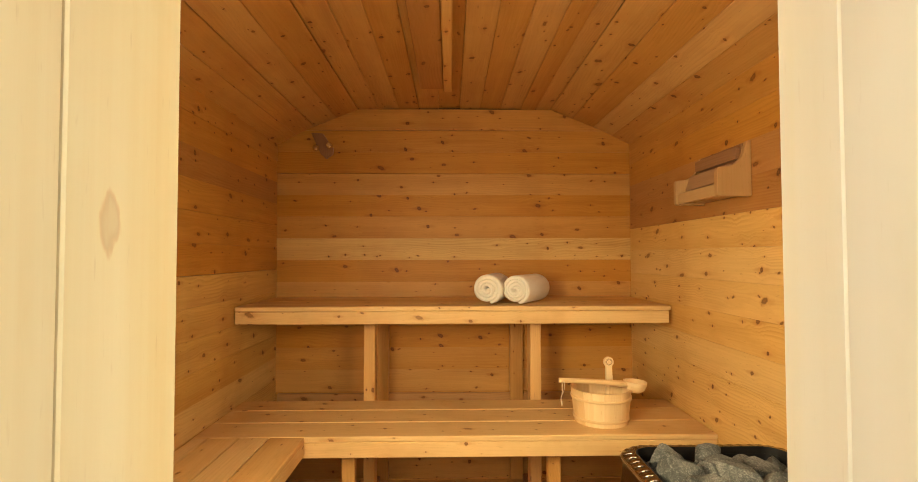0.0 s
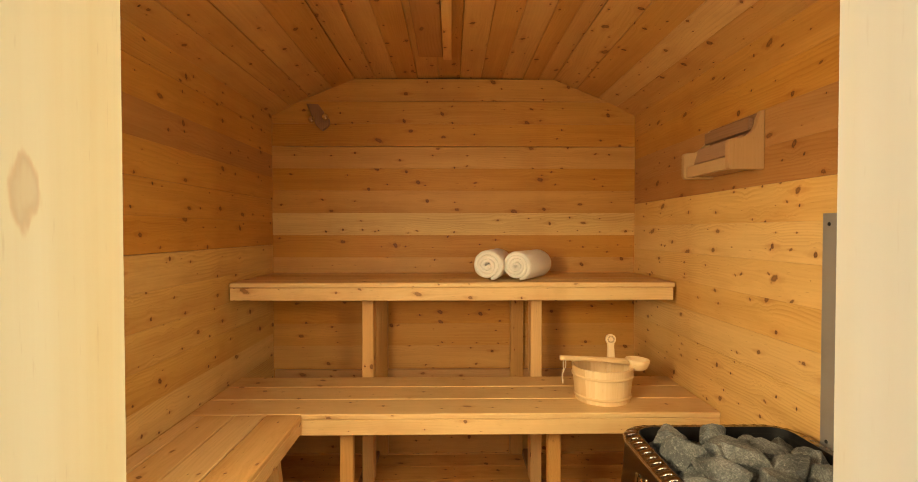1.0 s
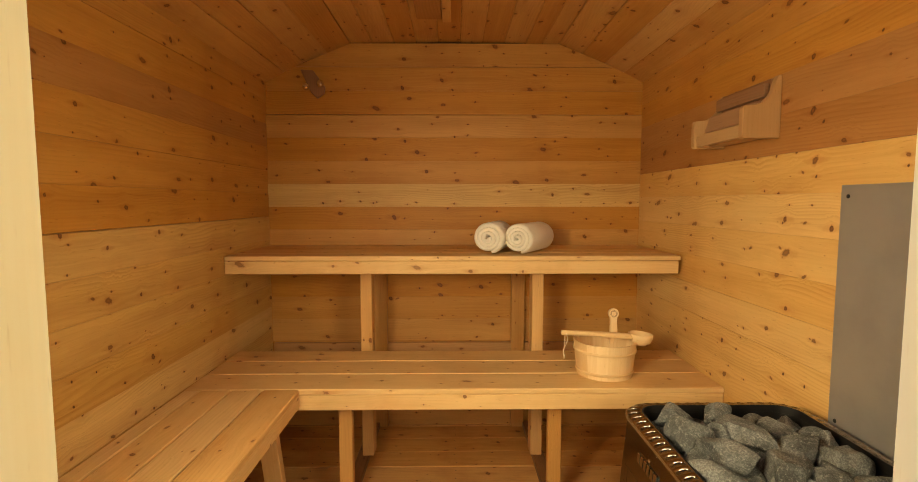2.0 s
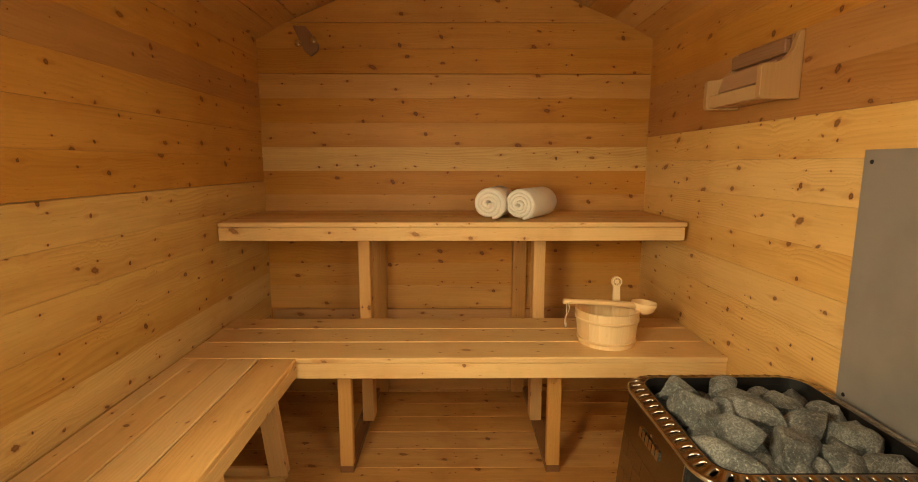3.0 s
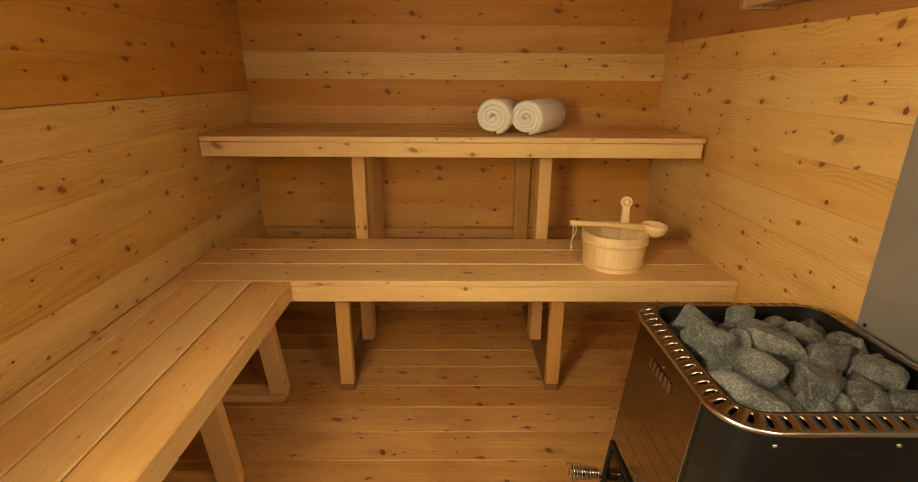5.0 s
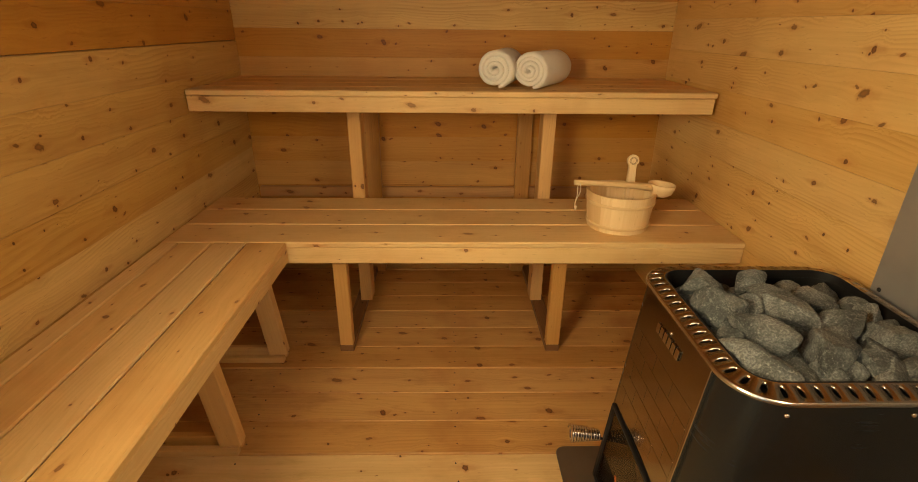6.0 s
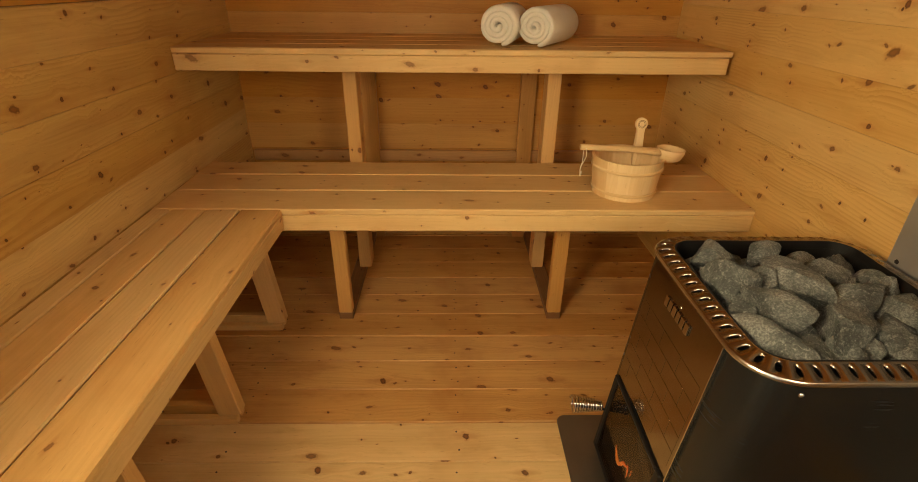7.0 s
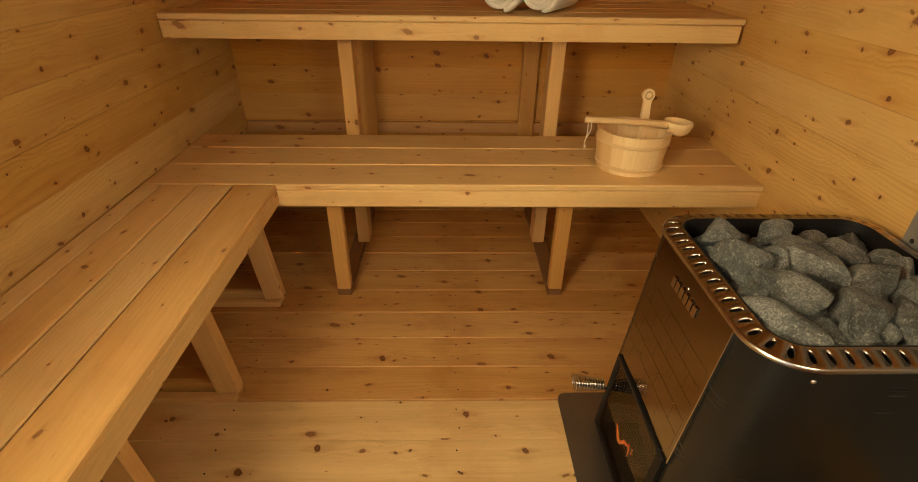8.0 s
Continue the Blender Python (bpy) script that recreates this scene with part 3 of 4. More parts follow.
bm = bmesh.new()
zs = RIMZ - 0.010
loft(bm, [[S(x, y, zs) for x, y in OUT], [S(x, y, zs - 0.003) for x, y in rrect(RX0 - 0.007, SX1 + 0.007, SY0 - 0.007, SY1 + 0.007, 0.101, 14)],
          [S(x, y, zs - 0.008) for x, y in rrect(RX0 - 0.007, SX1 + 0.007, SY0 - 0.007, SY1 + 0.007, 0.101, 14)],
          [S(x, y, zs - 0.0095) for x, y in OUT]])
part("rim_edge", bm, bright_edge, stove, "bright rolled steel edge", 0, True)
bm = bmesh.new()
loft(bm, [[S(x, y, RIMZ) for x, y in INN], [S(x, y, RIMZ + 0.001) for x, y in rrect(RX0 + 0.039, SX1 - 0.039, SY0 + 0.039, SY1 - 0.039, 0.055, 14)],
          [S(x, y, 0.56) for x, y in rrect(RX0 + 0.042, SX1 - 0.042, SY0 + 0.042, SY1 - 0.042, 0.052, 14)]], True, (False, True))
part("stone_basin", bm, black_iron, stove, "black basin under the stones", 0, False)
bm = bmesh.new()
loft(bm, [[S(x, y, zs - 0.010) for x, y in rrect(RX0 + 0.002, SX1 - 0.002, SY0 + 0.002, SY1 - 0.002, 0.094, 14)],
          [S(x, y, zs - 0.010) for x, y in rrect(RX0 + 0.040, SX1 - 0.040, SY0 + 0.040, SY1 - 0.040, 0.054, 14)]])
part("rim_gutter", bm, black_iron, stove)

# steel front with pressed brick pattern
lean = math.atan(0.096)
FRONT = Matrix.Translation(S(front_x(0.0), 1.635, 0.0)) @ Matrix.Rotation(lean, 4, "Y")
PY0, PY1, PZ0, PZ1 = -0.187, 0.143, 0.316, 0.688
bm = bmesh.new()
arch = [(PY0, PZ1), (PY0, PZ0)] + [(PY0 + (PY1 - PY0) * k / 10, PZ0 + 0.012 * math.sin(math.pi * k / 10)) for k in range(1, 10)] + [(PY1, PZ0), (PY1, PZ1)]
prism(bm, arch, -0.006, -0.001, 0)
panel = part("front_panel", bm, steel, stove, "mirror-like steel front panel", 2)
panel.matrix_basis = FRONT
bm = bmesh.new()
cbox(bm, (-0.0045, PY0 - 0.002, (PZ0 + PZ1) / 2), (0.008, 0.0028, PZ1 - PZ0), 0.0009)
part("edge_strip", bm, bright_edge, panel, "bright polished steel edge", 2)
bm = bmesh.new()
bw, bh = 0.092, 0.046
for r in range(5):
    z = 0.345 + bh * r
    for c in range(-1, 5):
        a = PY0 + 0.012 + bw * (c + 0.5 * (r % 2))
        b = min(a + bw - 0.002, PY1 - 0.012)
        a = max(a, PY0 + 0.012)
        if b - a > 0.015:
            cbox(bm, (-0.0062, (a + b) / 2, z + bh / 2), (0.0009, b - a, bh - 0.0014), 0.0004)
bricks = part("pressed_bricks", bm, steel, panel, "brick pattern pressed into the steel", 2)

# maker's badge as plain bars
for k in range(6):
    bm = bmesh.new()
    cbox(bm, (-0.0085, 0.034 - 0.0205 * k, 0.636), (0.005, 0.015, 0.024), 0.001)
    part("badge_bar", bm, chrome, panel, "raised plain steel bar")
bm = bmesh.new()
lathe(bm, [(0.0001, 0.003), (0.003, 0.0025), (0.0042, 0)], 12)
stud = part("stud", bm, chrome, panel, "small steel stud", 0, True)
stud.matrix_basis = Matrix.Translation((-0.006, -0.02, 0.657)) @ Matrix.Rotation(radians(-90), 4, "Y")

# glazed door
door = block("fire_door", (0, 0, 0), (0.001, 0.001, 0.001), black_iron, stove)
bm = bmesh.new()
for y, w in ((-0.166, 0.024), (0.137, 0.018)):
    cbox(bm, (-0.006, y, 0.180), (0.014, w, 0.272), 0.003)
for z in (0.050, 0.310):
    cbox(bm, (-0.006, -0.010, z), (0.0135, 0.288, 0.012), 0.003)
doors = finish("fire_door", bm, black_iron, 1)
door.data = doors
door.matrix_basis = FRONT
door["label"] = "black iron fire door with a glass pane"
bm = bmesh.new()
cbox(bm, (-0.006, -0.010, 0.180), (0.004, 0.287, 0.247), 0.001)
pane = part("pane", bm, sooty_glass, door, "sooty heat-proof glass")
pane.visible_shadow = False
bm = bmesh.new()
turns, coil = 11, []
for k in range(turns * 14 + 1):
    a = 2 * math.pi * k / 14
    u = k / (turns * 14)
    rr = 0.0245 * (1 - 0.45 * u)
    coil.append((-0.108 + 0.088 * u, 0.150 + rr * math.cos(a), 0.190 + rr * math.sin(a)))
tube(bm, coil, 0.0028, 6)
part("spring_handle", bm, chrome, door, "coiled steel spring handle", 0, True)
bm = bmesh.new()
tube(bm, [(-0.10, 0.150, 0.185), (-0.004, 0.140, 0.185)], 0.004, 8)
part("handle_rod", bm, black_iron, door, "", 0, True)
bm = bmesh.new()
for k, (x, y, z, l, yaw) in enumerate(((0.935, 1.62, 0.100, 0.25, 82), (1.01, 1.66, 0.105, 0.26, 100), (0.96, 1.63, 0.150, 0.22, 70))):
    d = Vector((math.cos(radians(yaw)), math.sin(radians(yaw)), 0.05)) * l / 2
    tube(bm, [S(x, y, z) - d, S(x, y, z), S(x, y, z) + d], [0.024, 0.028, 0.024], 9)
part("burning_logs", bm, char, stove, "charred logs in the fire")
bm = bmesh.new()
flame_rng = random.Random(21)
# one tongue that curls along the log, its stem, and short licks
curl = [(1.738 - 0.092 * u, 0.082 - 0.036 * math.sin(math.pi * min(1.0, u * 1.5) * 0.9) + 0.030 * u * u) for u in (j / 12 for j in range(13))]
tube(bm, [S(0.872, y, z) for y, z in curl], [0.0044 * math.sin(math.pi * (0.06 + 0.9 * j / 12)) + 0.0008 for j in range(13)], 8)
tube(bm, [S(0.872, 1.648 - 0.006 * math.sin(3 * u), 0.112 - 0.055 * u) for u in (j / 6 for j in range(7))], [0.0014, 0.0024, 0.0022, 0.0016, 0.0012, 0.0008, 0.0003], 8)
for k in range(3):
    x, y = 0.878 + flame_rng.uniform(0, 0.02), 1.64 + 0.013 * k + flame_rng.uniform(-0.006, 0.006)
    z, h, r = 0.058 + flame_rng.uniform(0, 0.02), flame_rng.uniform(0.010, 0.030), flame_rng.uniform(0.0009, 0.0019)
    sway, lead = flame_rng.uniform(-0.012, 0.012), flame_rng.uniform(0, 3)
    tube(bm, [S(x, y + sway * math.sin(lead + 3.5 * u) * u, z + h * u) for u in (j / 8 for j in range(9))], [r * f for f in (0.5, 1.1, 1.3, 1.15, 0.9, 0.7, 0.45, 0.22, 0.04)], 8)
part("flames", bm, fire, stove, "small orange flames", 0, True)
for x in (0.90, 1.36):
    for y in (1.37, 1.82):
        block("foot", S(x, y, 0.026), (0.045, 0.035, 0.044), black_iron, stove)
for x in (0.975, 1.20, 1.35):
    bm = bmesh.new()
    lathe(bm, [(0.0001, 0.004), (0.004, 0.003), (0.005, 0)], 12)
    o = part("screw", bm, chrome, stove, "small steel screw", 0, True)
    o.matrix_basis = Matrix.Translation(S(x, SY0, 0.664)) @ Matrix.Rotation(radians(90), 4, "X")

# steel plate under the stove
plate = thing("hearth_plate", (1.07, 1.53, 0.0), "brown-grey steel hearth plate lying on the floor boards", "hearth plate")
bm = bmesh.new()
outline = [(x - 1.07, y - 1.53) for x, y in rrect(0.735, 1.43, 1.05, 1.925, 0.03, 5)]
prism(bm, outline, 0.001, 0.004, 2)
part("sheet", bm, plate_steel, plate)

# heat shield on the wall
shield = thing("heat_shield", (XR - 0.016, 1.33, 0.75), "plain grey sheet steel heat shield screwed to the wall", "heat shield")
block("sheet", (0, 0, 0), (0.003, 0.86, 1.17), shield_steel, shield, 2, 0.001)
for y in (-0.40, 0.0, 0.405):
    for z in (-0.05, 0.555):
        block("spacer", (0.008, y, z), (0.013, 0.02, 0.02), black_iron, shield)
        bm = bmesh.new()
        lathe(bm, [(0.0001, 0.003), (0.0045, 0.0022), (0.0058, 0)], 12)
        o = part("screw", bm, black_iron, shield, "dark screw head", 0, True)
        o.matrix_basis = Matrix.Translation((-0.0015, y, z)) @ Matrix.Rotation(radians(-90), 4, "Y")


# ---- stones ----
def rock_mesh(seed, sx, sy, sz):
    rng = random.Random(seed)
    bm = bmesh.new()
    bmesh.ops.create_icosphere(bm, subdivisions=4, radius=1.0)
    planes = []
    for _ in range(rng.randint(9, 12)):
        d = Vector((rng.gauss(0, 1), rng.gauss(0, 1), rng.gauss(0, 1))).normalized()
        planes.append((d, rng.uniform(0.50, 0.82)))
    off = Vector((rng.uniform(0, 50), rng.uniform(0, 50), rng.uniform(0, 50)))
    for v in bm.verts:
        d = v.co.normalized()
        r = 1.05
        for pn, h in planes:
            c = d.dot(pn)
            if c > 0.05:
                r = min(r, h / c)
        r += 0.03 * noise.noise(d * 2.3 + off) + 0.02 * noise.noise(d * 6 + off) + 0.014 * noise.noise(d * 17 + off) + 0.009 * noise.noise(d * 40 + off)
        v.co = Vector((d.x * sx, d.y * sy, d.z * sz)) * r
    return finish("sauna_stone", bm, stone, 0, False)


# x, y, z, length, width, height, turn, tilt
STONES = [
    (1.000, 1.748, 0.694, 0.130, 0.085, 0.075, -15, 4), (1.112, 1.745, 0.708, 0.092, 0.066, 0.050, 8, -6),
    (0.982, 1.640, 0.690, 0.112, 0.115, 0.095, 30, 8), (1.120, 1.650, 0.694, 0.185, 0.088, 0.080, -68, 8),
    (1.022, 1.535, 0.700, 0.180, 0.074, 0.062, -56, 4), (1.242, 1.690, 0.682, 0.125, 0.080, 0.070, 12, 5),
    (1.226, 1.592, 0.698, 0.140, 0.086, 0.070, 14, -5), (0.972, 1.462, 0.682, 0.155, 0.070, 0.060, -50, 0),
    (1.122, 1.474, 0.690, 0.130, 0.108, 0.085, 20, 6), (1.045, 1.448, 0.668, 0.085, 0.080, 0.080, 40, 0),
    (1.066, 1.655, 0.674, 0.075, 0.075, 0.080, 10, 0), (1.200, 1.462, 0.680, 0.085, 0.062, 0.055, 0, 0),
    (0.966, 1.562, 0.664, 0.070, 0.070, 0.070, 25, 0), (1.298, 1.520, 0.688, 0.130, 0.100, 0.085, -30, 10),
    (1.180, 1.530, 0.668, 0.110, 0.075, 0.070, 60, 0), (1.302, 1.446, 0.668, 0.115, 0.072, 0.060, 5, 0),
    (1.215, 1.440, 0.662, 0.090, 0.080, 0.070, -20, 0), (1.325, 1.640, 0.664, 0.095, 0.090, 0.080, 15, 0),
    (1.180, 1.735, 0.662, 0.100, 0.080, 0.070, 35, 0), (0.975, 1.700, 0.660, 0.080, 0.090, 0.070, 0, 0),
]
rng = random.Random(5)
for gx in range(5):
    for gy in range(5):
        STONES.append((0.990 + 0.084 * gx + rng.uniform(-0.015, 0.02), 1.452 + 0.078 * gy + rng.uniform(-0.02, 0.02), 0.653,
                       rng.uniform(0.07, 0.10), rng.uniform(0.06, 0.08), rng.uniform(0.06, 0.08), rng.uniform(0, 180), rng.uniform(-15, 15)))
for gx in range(5):
    for gy in range(6):
        STONES.append((0.985 + 0.082 * gx + rng.uniform(-0.015, 0.015), 1.405 + 0.082 * gy + rng.uniform(-0.015, 0.015), 0.612,
                       rng.uniform(0.09, 0.12), rng.uniform(0.08, 0.10), rng.uniform(0.08, 0.10), rng.uniform(0, 180), 0))
for k, (x, y, z, l, w, h, turn, tilt) in enumerate(STONES):
    o = new("sauna_stone", rock_mesh(100 + k, l / 1.90, w / 1.90, h / 1.62))
    o.matrix_world = pose(x + 0.008, y, z + 0.006, tilt, tilt, turn)
    tagged(o, "rough grey speckled stone on the sauna stove", "stone", "stones on the stove")


# ---- bucket, ladle, towels ----
bucket = thing("sauna_bucket", (1.034, 2.482, BZ), "pale wooden sauna bucket of staves with two hoops", "bucket")
H, RT, RB = 0.142, 0.128, 0.112
STAVES = 18
for k in range(STAVES):
    bm = bmesh.new()
    a0, a1 = 2 * math.pi * k / STAVES, 2 * math.pi * (k + 1) / STAVES
    tall = H
    gap = 0.0016
    aa = [a0 + gap + (a1 - a0 - 2 * gap) * i / 3 for i in range(4)]
    def ring(z, f_in):
        r = RB + (RT - RB) * z / H
        return [(r * math.cos(a), r * math.sin(a), z) for a in aa] + [((r - f_in) * math.cos(a), (r - f_in) * math.sin(a), z) for a in reversed(aa)]
    loft(bm, [ring(0.0, 0.012), ring(0.003, 0.013), ring(tall - 0.003, 0.013), ring(tall, 0.009)], True, (True, True))
    part("stave", bm, birch, bucket, "", 2)
bm = bmesh.new()
lathe(bm, [(0.0001, 0.012), (RB - 0.011, 0.012), (RB - 0.011, 0.020), (0.0001, 0.020)], 36)
part("bottom", bm, birch, bucket)
for z in (0.022, 0.106):
    r = RB + (RT - RB) * z / H + 0.0005
    bm = bmesh.new()
    lathe(bm, [(r - 0.001, z - 0.006), (r + 0.003, z - 0.0055), (r + 0.0042, z), (r + 0.0038, z + 0.0055), (r - 0.001, z + 0.006)], 48)
    part("hoop", bm, birch, bucket, "pale bent wooden hoop", 0, True)
# tall stave that serves as a handle
bm = bmesh.new()
outline = [(-0.020, 0.03), (0.020, 0.03), (0.016, 0.17), (0.014, 0.215)]
outline += [(0.023 * math.cos(a), 0.246 + 0.023 * math.sin(a)) for a in (radians(-50 + 280 * k / 12) for k in range(13))]
outline += [(-0.014, 0.215), (-0.016, 0.17)]
prism(bm, outline, -0.008, 0.008, 1)
bmesh.ops.bevel(bm, geom=[e for e in bm.edges], offset=0.002, segments=1, affect="EDGES")
o = part("handle_stave", bm, birch, bucket, "tall rounded stave used as handle", 2)
o.matrix_basis = Matrix.Translation((0.068, RT - 0.040, -0.018)) @ Matrix.Rotation(radians(-4), 4, "X")
bm = bmesh.new()
for r0, r1 in ((0.010, 0.0115), (0.0135, 0.015)):
    lathe(bm, [(r0, -0.0003), (r0, 0.0006), (r1, 0.0006), (r1, -0.0003)], 24)
o2 = part("burnt_ring", bm, alder_dark, o, "round burnt mark")
o2.matrix_basis = Matrix.Translation((0, -0.008, 0.246)) @ Matrix.Rotation(radians(90), 4, "X")

ladle = thing("sauna_ladle", (1.034, 2.447, BZ + H + 0.004), "pale wooden ladle laid across the bucket rim", "ladle", rz=6)
ladle.matrix_world = pose(1.034, 2.447, BZ + H + 0.010, 0, 4.0, 6)
bm = bmesh.new()
pts = [(-0.196 + 0.30 * u, 0.0, 0.020 + 0.003 * math.sin(math.pi * u) - 0.006 * u) for u in (k / 12 for k in range(13))]
rings = []
for i, p in enumerate(pts):
    u = i / 12
    w, t = 0.012 + 0.010 * u ** 3, 0.0105 + 0.004 * u ** 3
    rings.append([(p[0], w * math.cos(a), p[2] + t * math.sin(a)) for a in (2 * math.pi * k / 12 for k in range(12))])
loft(bm, rings, True, (True, True))
part("handle", bm, birch, ladle, "", 0, True)
bm = bmesh.new()
prof = [(0.0001, -0.020), (0.022, -0.018), (0.038, -0.008), (0.0455, 0.010), (0.0465, 0.022), (0.044, 0.0235), (0.0405, 0.021), (0.036, 0.004), (0.024, -0.007), (0.0001, -0.010)]
lathe(bm, [(r * 1.07, z * 1.15) for r, z in prof], 32, (0.142, 0, 0.003))
part("bowl", bm, birch, ladle, "round turned bowl", 0, True)
bm = bmesh.new()
tube(bm, [(-0.180, 0.004 * math.sin(9 * u), 0.022 - 0.092 * u) for u in (k / 10 for k in range(11))], 0.0016, 6)
tube(bm, [(-0.180 + 0.006 * math.sin(6 * u), -0.012 - 0.002 * math.sin(7 * u), 0.020 - 0.098 * u) for u in (k / 10 for k in range(11))], 0.0016, 6)
tube(bm, [(-0.180, -0.006, -0.066), (-0.179, -0.005, -0.084)], [0.005, 0.003], 8)
part("cord", bm, cord_mat, ladle, "thin knotted cotton cord", 0, True)


def rolled_towel(at, turn, radius, length, seed):
    bm = bmesh.new()
    turns, steps = 3.3 + 0.15 * (seed % 3), 210
    th = radius / (turns + 0.35)
    rings = []
    for i in range(steps + 1):
        u = i / steps
        a = -0.42 * math.pi + 2 * math.pi * turns * (1 - u)
        mid = th * 0.36 + (radius - th * 0.86) * u + 0.004 * noise.noise(Vector((u * 12, seed * 1.7, 3)))
        bulge = 0.010 * (1 - u) + 0.007 * noise.noise(Vector((u * 9, seed, 0)))
        fat = 1.05 + 0.10 * noise.noise(Vector((u * 17, seed, 7))) - 0.35 * max(0.0, (u - 0.985) / 0.015) ** 2
        sect = [(mid + r * th * fat, y - bulge) for r, y in ((-0.50, 0.008), (-0.36, 0.001), (0.0, -0.004), (0.36, 0.001), (0.50, 0.010))]
        sect += [(mid + r * th * fat, length - y + bulge) for r, y in ((0.50, 0.010), (0.36, 0.001), (0.0, -0.004), (-0.36, 0.001), (-0.50, 0.008))]
        rings.append([(q * math.cos(a) * 1.03, y, q * math.sin(a) * 0.97) for q, y in sect])
    loft(bm, rings, True, (True, True))
    o = new("rolled_towel", finish("rolled_towel", bm, terry, 1, True))
    o.matrix_world = pose(*at, 0, 0, turn)
    return tagged(o, "white terry towel rolled up on the upper bench", "towel", "rolled towels")


rolled_towel((0.560, 2.735, UZ + 0.0765), -16, 0.079, 0.27, 3)
rolled_towel((0.697, 2.732, UZ + 0.0745), -30, 0.077, 0.29, 8)

# ---- wall rack and hook ----
rack = thing("wall_rack", (XR, 2.22, 1.495), "small alder wall rack with curved side panels", "rack")
prof = [(0.0, 0.0), (-0.115, 0.0), (-0.122, 0.008), (-0.122, 0.096), (-0.117, 0.103), (-0.095, 0.105)]
prof += [(-0.095 + 0.073 * math.sin(a), 0.105 + 0.073 * (1 - math.cos(a))) for a in (radians(12 * k) for k in range(1, 8))] + [(-0.012, 0.198), (0.0, 0.200)]
for y in (-0.158, 0.166):
    bm = bmesh.new()
    prism(bm, prof, y - 0.012, y + 0.012, 1)
    bmesh.ops.bevel(bm, geom=[e for e in bm.edges], offset=0.002, segments=1, affect="EDGES")
    o = part("side_panel", bm, alder, rack, "curved side panel", 2)
    o.location = (-0.001, 0, 0)
block("front_rail", (-0.106, 0.004, 0.026), (0.016, 0.298, 0.044), alder, rack, 1)
# inner boards take darker alder, which paints in the rack's inner shade
block("back_board", (-0.012, 0.004, 0.100), (0.018, 0.298, 0.186), alder_dark, rack, 1)
block("top_rail", (-0.034, 0.004, 0.158), (0.018, 0.298, 0.044), alder_dark, rack, 1)
tilted = block("shelf_board", (-0.070, 0.004, 0.088), (0.012, 0.298, 0.062), alder_shaded, rack, 1)
tilted.rotation_euler = (0, radians(18), 0)
block("bottom_slat", (-0.040, 0.004, 0.014), (0.050, 0.298, 0.014), alder, rack, 1)

hook = thing("wall_hook", (-0.355, YB, 1.927), "small triangular brown wooden hook board with two shiny knobs", "hook")
bm = bmesh.new()
prism(bm, [(-0.077, 0.082), (-0.010, 0.079), (0.055, -0.010), (0.050, -0.044), (0.012, -0.072), (-0.020, -0.042)], -0.022, -0.001, 1)
bmesh.ops.bevel(bm, geom=[e for e in bm.edges], offset=0.003, segments=1, affect="EDGES")
part("board", bm, alder_dark, hook, "", 2)
for x, z in ((-0.040, -0.014), (0.038, 0.000)):
    bm = bmesh.new()
    lathe(bm, [(0.005, 0.0), (0.006, 0.014), (0.015, 0.018), (0.020, 0.026), (0.0205, 0.034), (0.016, 0.043), (0.009, 0.048), (0.0001, 0.049)], 9)
    o = part("knob", bm, chrome, hook, "shiny faceted metal knob", 0, False)
    o.matrix_basis = Matrix.Translation((x, -0.020, z)) @ Matrix.Rotation(radians(90), 4, "X")

# ---- boards of the walls and the floor ----
def boards(parent, mesh_size, places, along, mat, edge=0.0007):
    """Boards alike in size, as objects on one mesh."""
    bm = bmesh.new()
    cbox(bm, (0, 0, 0), mesh_size, edge)
    mesh = finish("plank", bm, mat[0] if isinstance(mat, list) else mat, along)
    meshes = {}
    for i, p in enumerate(places):
        m = mat[i] if isinstance(mat, list) else mat
        if m.name not in meshes:
            meshes[m.name] = mesh if mesh.materials[0] == m else mesh.copy()
            meshes[m.name].materials[0] = m
        o = new("plank", meshes[m.name])
        o.parent, o.location = parent, p
    return mesh


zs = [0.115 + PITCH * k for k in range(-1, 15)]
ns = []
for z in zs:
    ns.append(pine_wall if abs(z - (1.39 - PITCH)) < 0.01 else pine_amber_shaded)
# one joint of the wall gapes
def gaping(parent, size, places, along, mats, top, gap):
    keep = [k for k, p in enumerate(places) if abs(p[2] + PITCH / 2 - top) > 0.02]
    boards(parent, size, [places[k] for k in keep], along, [mats[k] for k in keep])
    for k, (x, y, z) in enumerate(places):
        if k not in keep:
            boards(parent, (size[0], size[1], size[2] - gap), [(x, y, z - gap / 2)], along, [mats[k]], 0.0025)


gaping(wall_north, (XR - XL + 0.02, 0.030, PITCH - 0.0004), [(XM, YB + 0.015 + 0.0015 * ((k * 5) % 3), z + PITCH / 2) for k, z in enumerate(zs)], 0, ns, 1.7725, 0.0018)
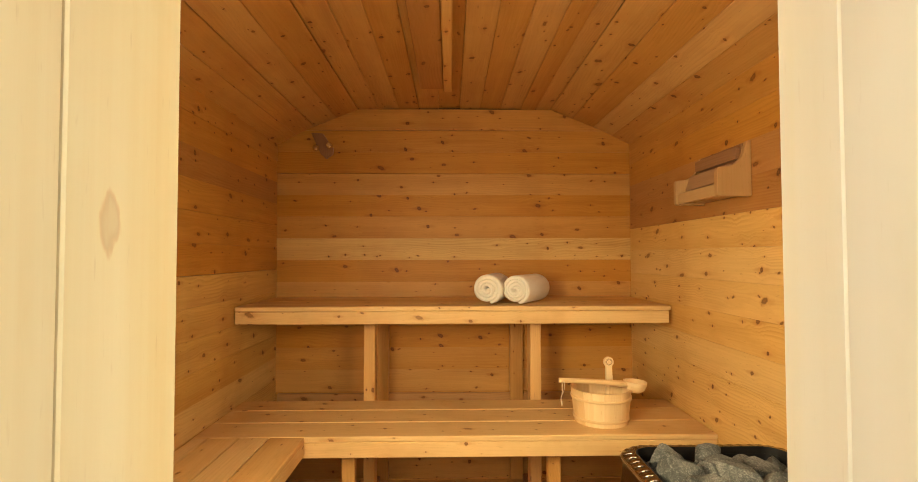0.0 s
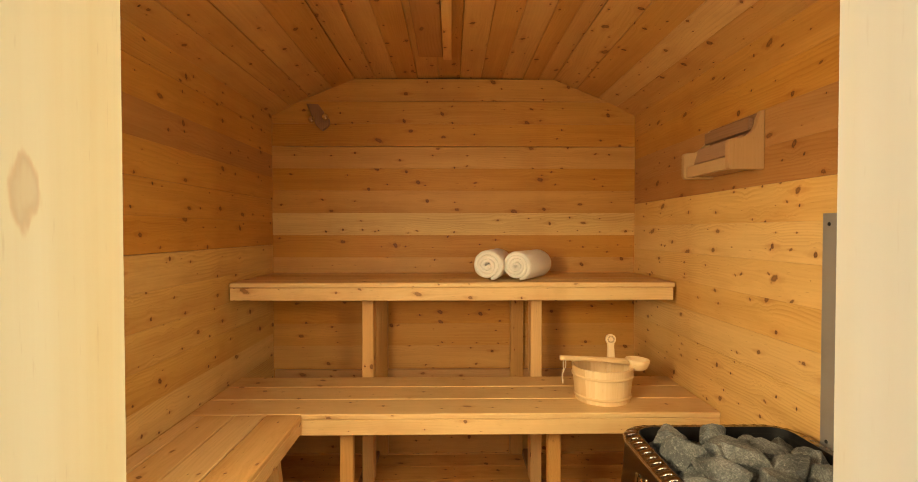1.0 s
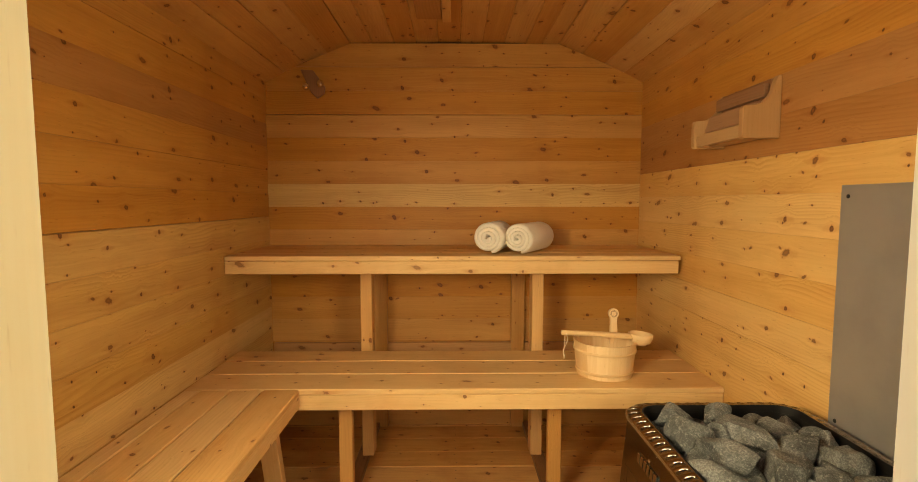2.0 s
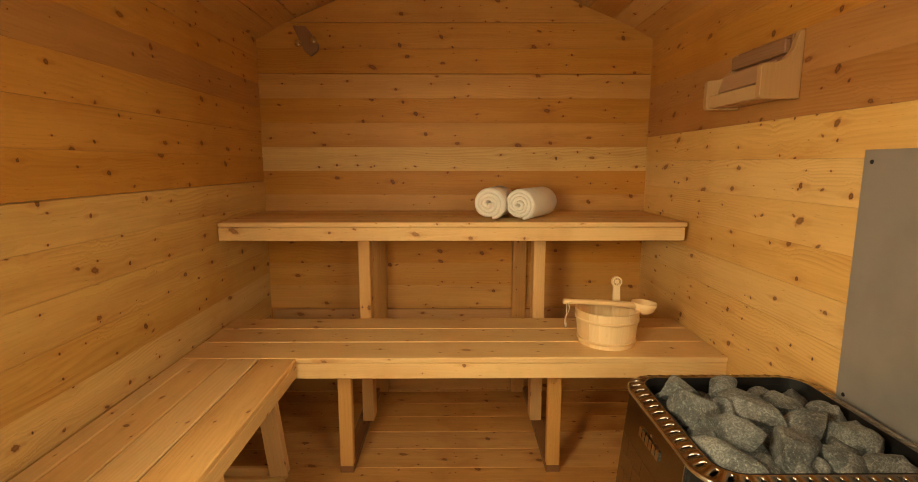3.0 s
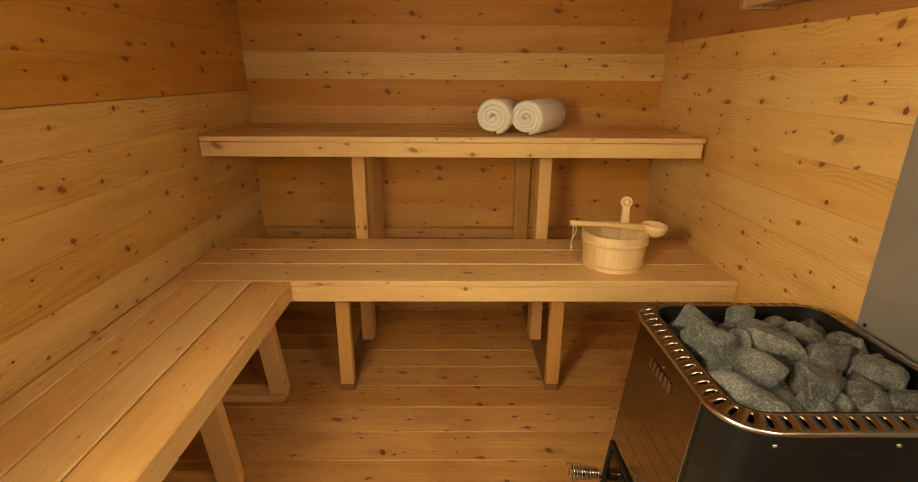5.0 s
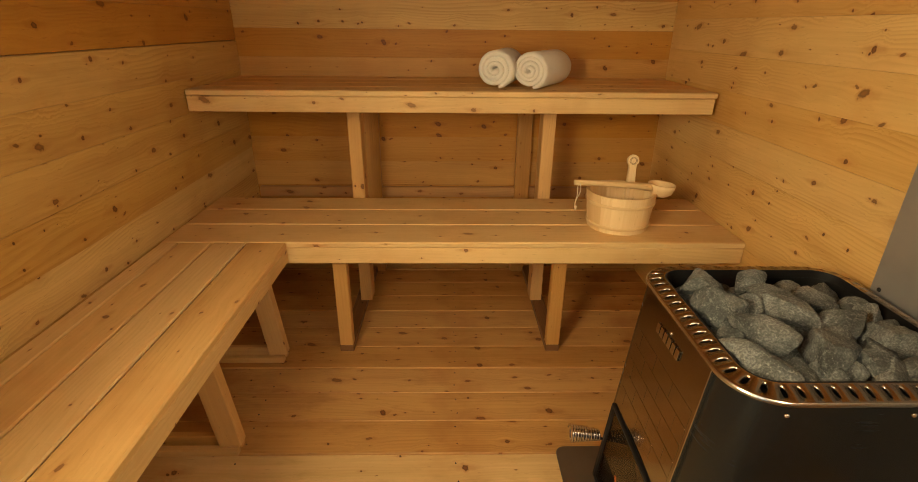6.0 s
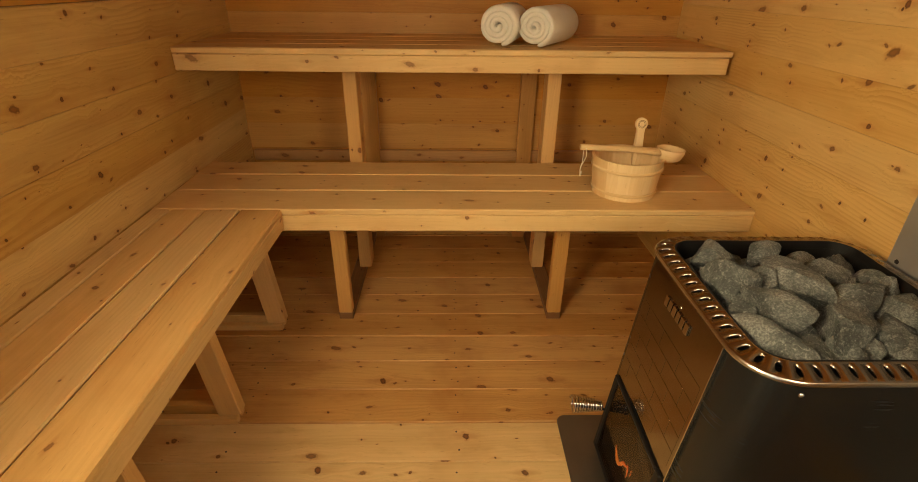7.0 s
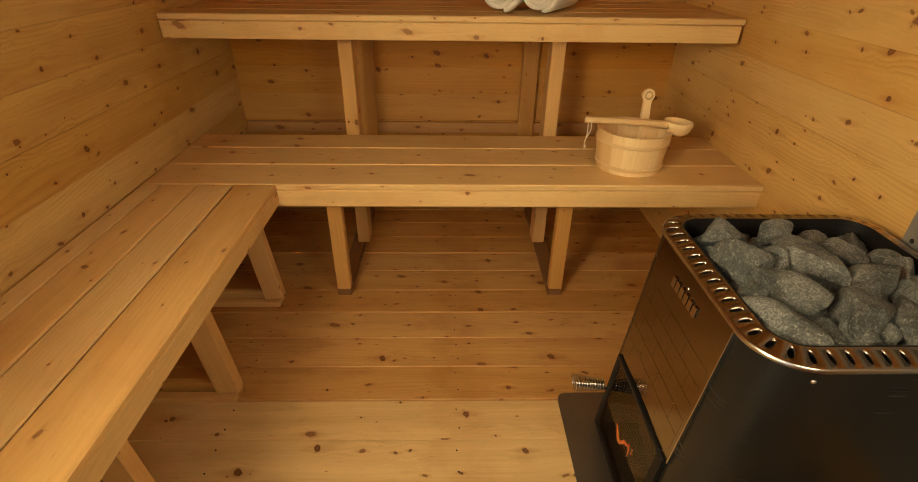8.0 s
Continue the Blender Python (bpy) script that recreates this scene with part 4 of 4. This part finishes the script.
# gable board with cut corners, and the recessed board over it
bm = bmesh.new()
z0 = 0.115 + PITCH * 15
def cut(z):
    for (a, za), (b, zb) in zip(PROFILE[1:], PROFILE[2:]):
        if z >= zb:
            return a + (b - a) * max(0.0, za - z) / (za - zb)
    return XR - XM
prism(bm, [(XM - cut(z0), z0 + 0.001), (XM + cut(z0), z0 + 0.001), (XM + cut(z0 + PITCH), z0 + PITCH - 0.002), (XM - cut(z0 + PITCH), z0 + PITCH - 0.002)], YB - 0.006, YB + 0.03, 1)
part("gable_board", bm, pine_amber_shaded, wall_north, "", 0)

zw = [0.062 + PITCH * k for k in range(-1, 15)]
# upper rows: amber wood with shade in its colour; one row of dark boards
ws = [pine_dark if 1.54 < z < 1.66 else pine_amber_shaded if z > 1.15 else pine_wall for z in zw]
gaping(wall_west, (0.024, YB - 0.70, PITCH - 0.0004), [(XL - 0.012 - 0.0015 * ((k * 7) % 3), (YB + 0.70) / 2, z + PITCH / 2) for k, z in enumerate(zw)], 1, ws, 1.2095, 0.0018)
ze = [0.040 + PITCH * k for k in range(-1, 15)]
# lower rows carry their brightness in the wood colour
es = [pine_dark if 1.42 < z < 1.60 else pine_wall_lit if z < 1.40 else pine_amber_shaded for z in ze]
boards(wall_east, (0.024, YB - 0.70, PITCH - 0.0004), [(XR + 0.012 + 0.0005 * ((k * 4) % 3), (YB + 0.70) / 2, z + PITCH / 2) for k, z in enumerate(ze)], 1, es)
for x0, x1, w0, w1 in ((XL, DL - 0.05, *ADDED_WINDOWS[0]), (DR + 0.05, XR, *ADDED_WINDOWS[1])):
    rows = [0.03 + PITCH * k for k in range(17)]
    beside = [z for z in rows if WZ0 - 0.01 < z < WZ1 - 0.01]
    whole = [z for z in rows if z not in beside]
    boards(wall_south, (x1 - x0, 0.024, PITCH - 0.0004), [((x0 + x1) / 2, 0.689, z + PITCH / 2) for z in whole], 0, pine_wall)
    for a, b in ((x0, w0), (w1, x1)):
        boards(wall_south, (b - a, 0.024, PITCH - 0.0004), [((a + b) / 2, 0.689, z + PITCH / 2) for z in beside], 0, pine_wall)
FP = 0.148
fy = [2.050 + FP * k for k in range(-10, 9)]
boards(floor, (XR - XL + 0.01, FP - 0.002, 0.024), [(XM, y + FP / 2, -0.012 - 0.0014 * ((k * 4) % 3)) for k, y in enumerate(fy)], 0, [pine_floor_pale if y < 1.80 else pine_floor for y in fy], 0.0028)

# nail heads along the joists
bm = bmesh.new()
nail_rng = random.Random(11)
for x in (-0.292, 0.41, 1.11):
    for y in fy:
        for d in (0.035, 0.112):
            lathe(bm, [(0.0001, 0.0006), (0.0026, 0.0004), (0.003, -0.001)], 8, (x + nail_rng.uniform(-0.006, 0.006), y + d + nail_rng.uniform(-0.006, 0.006), 0.0))
tagged(part("nail_heads", bm, black_iron, floor, "dark nail heads in the boards"), kind="stuff")
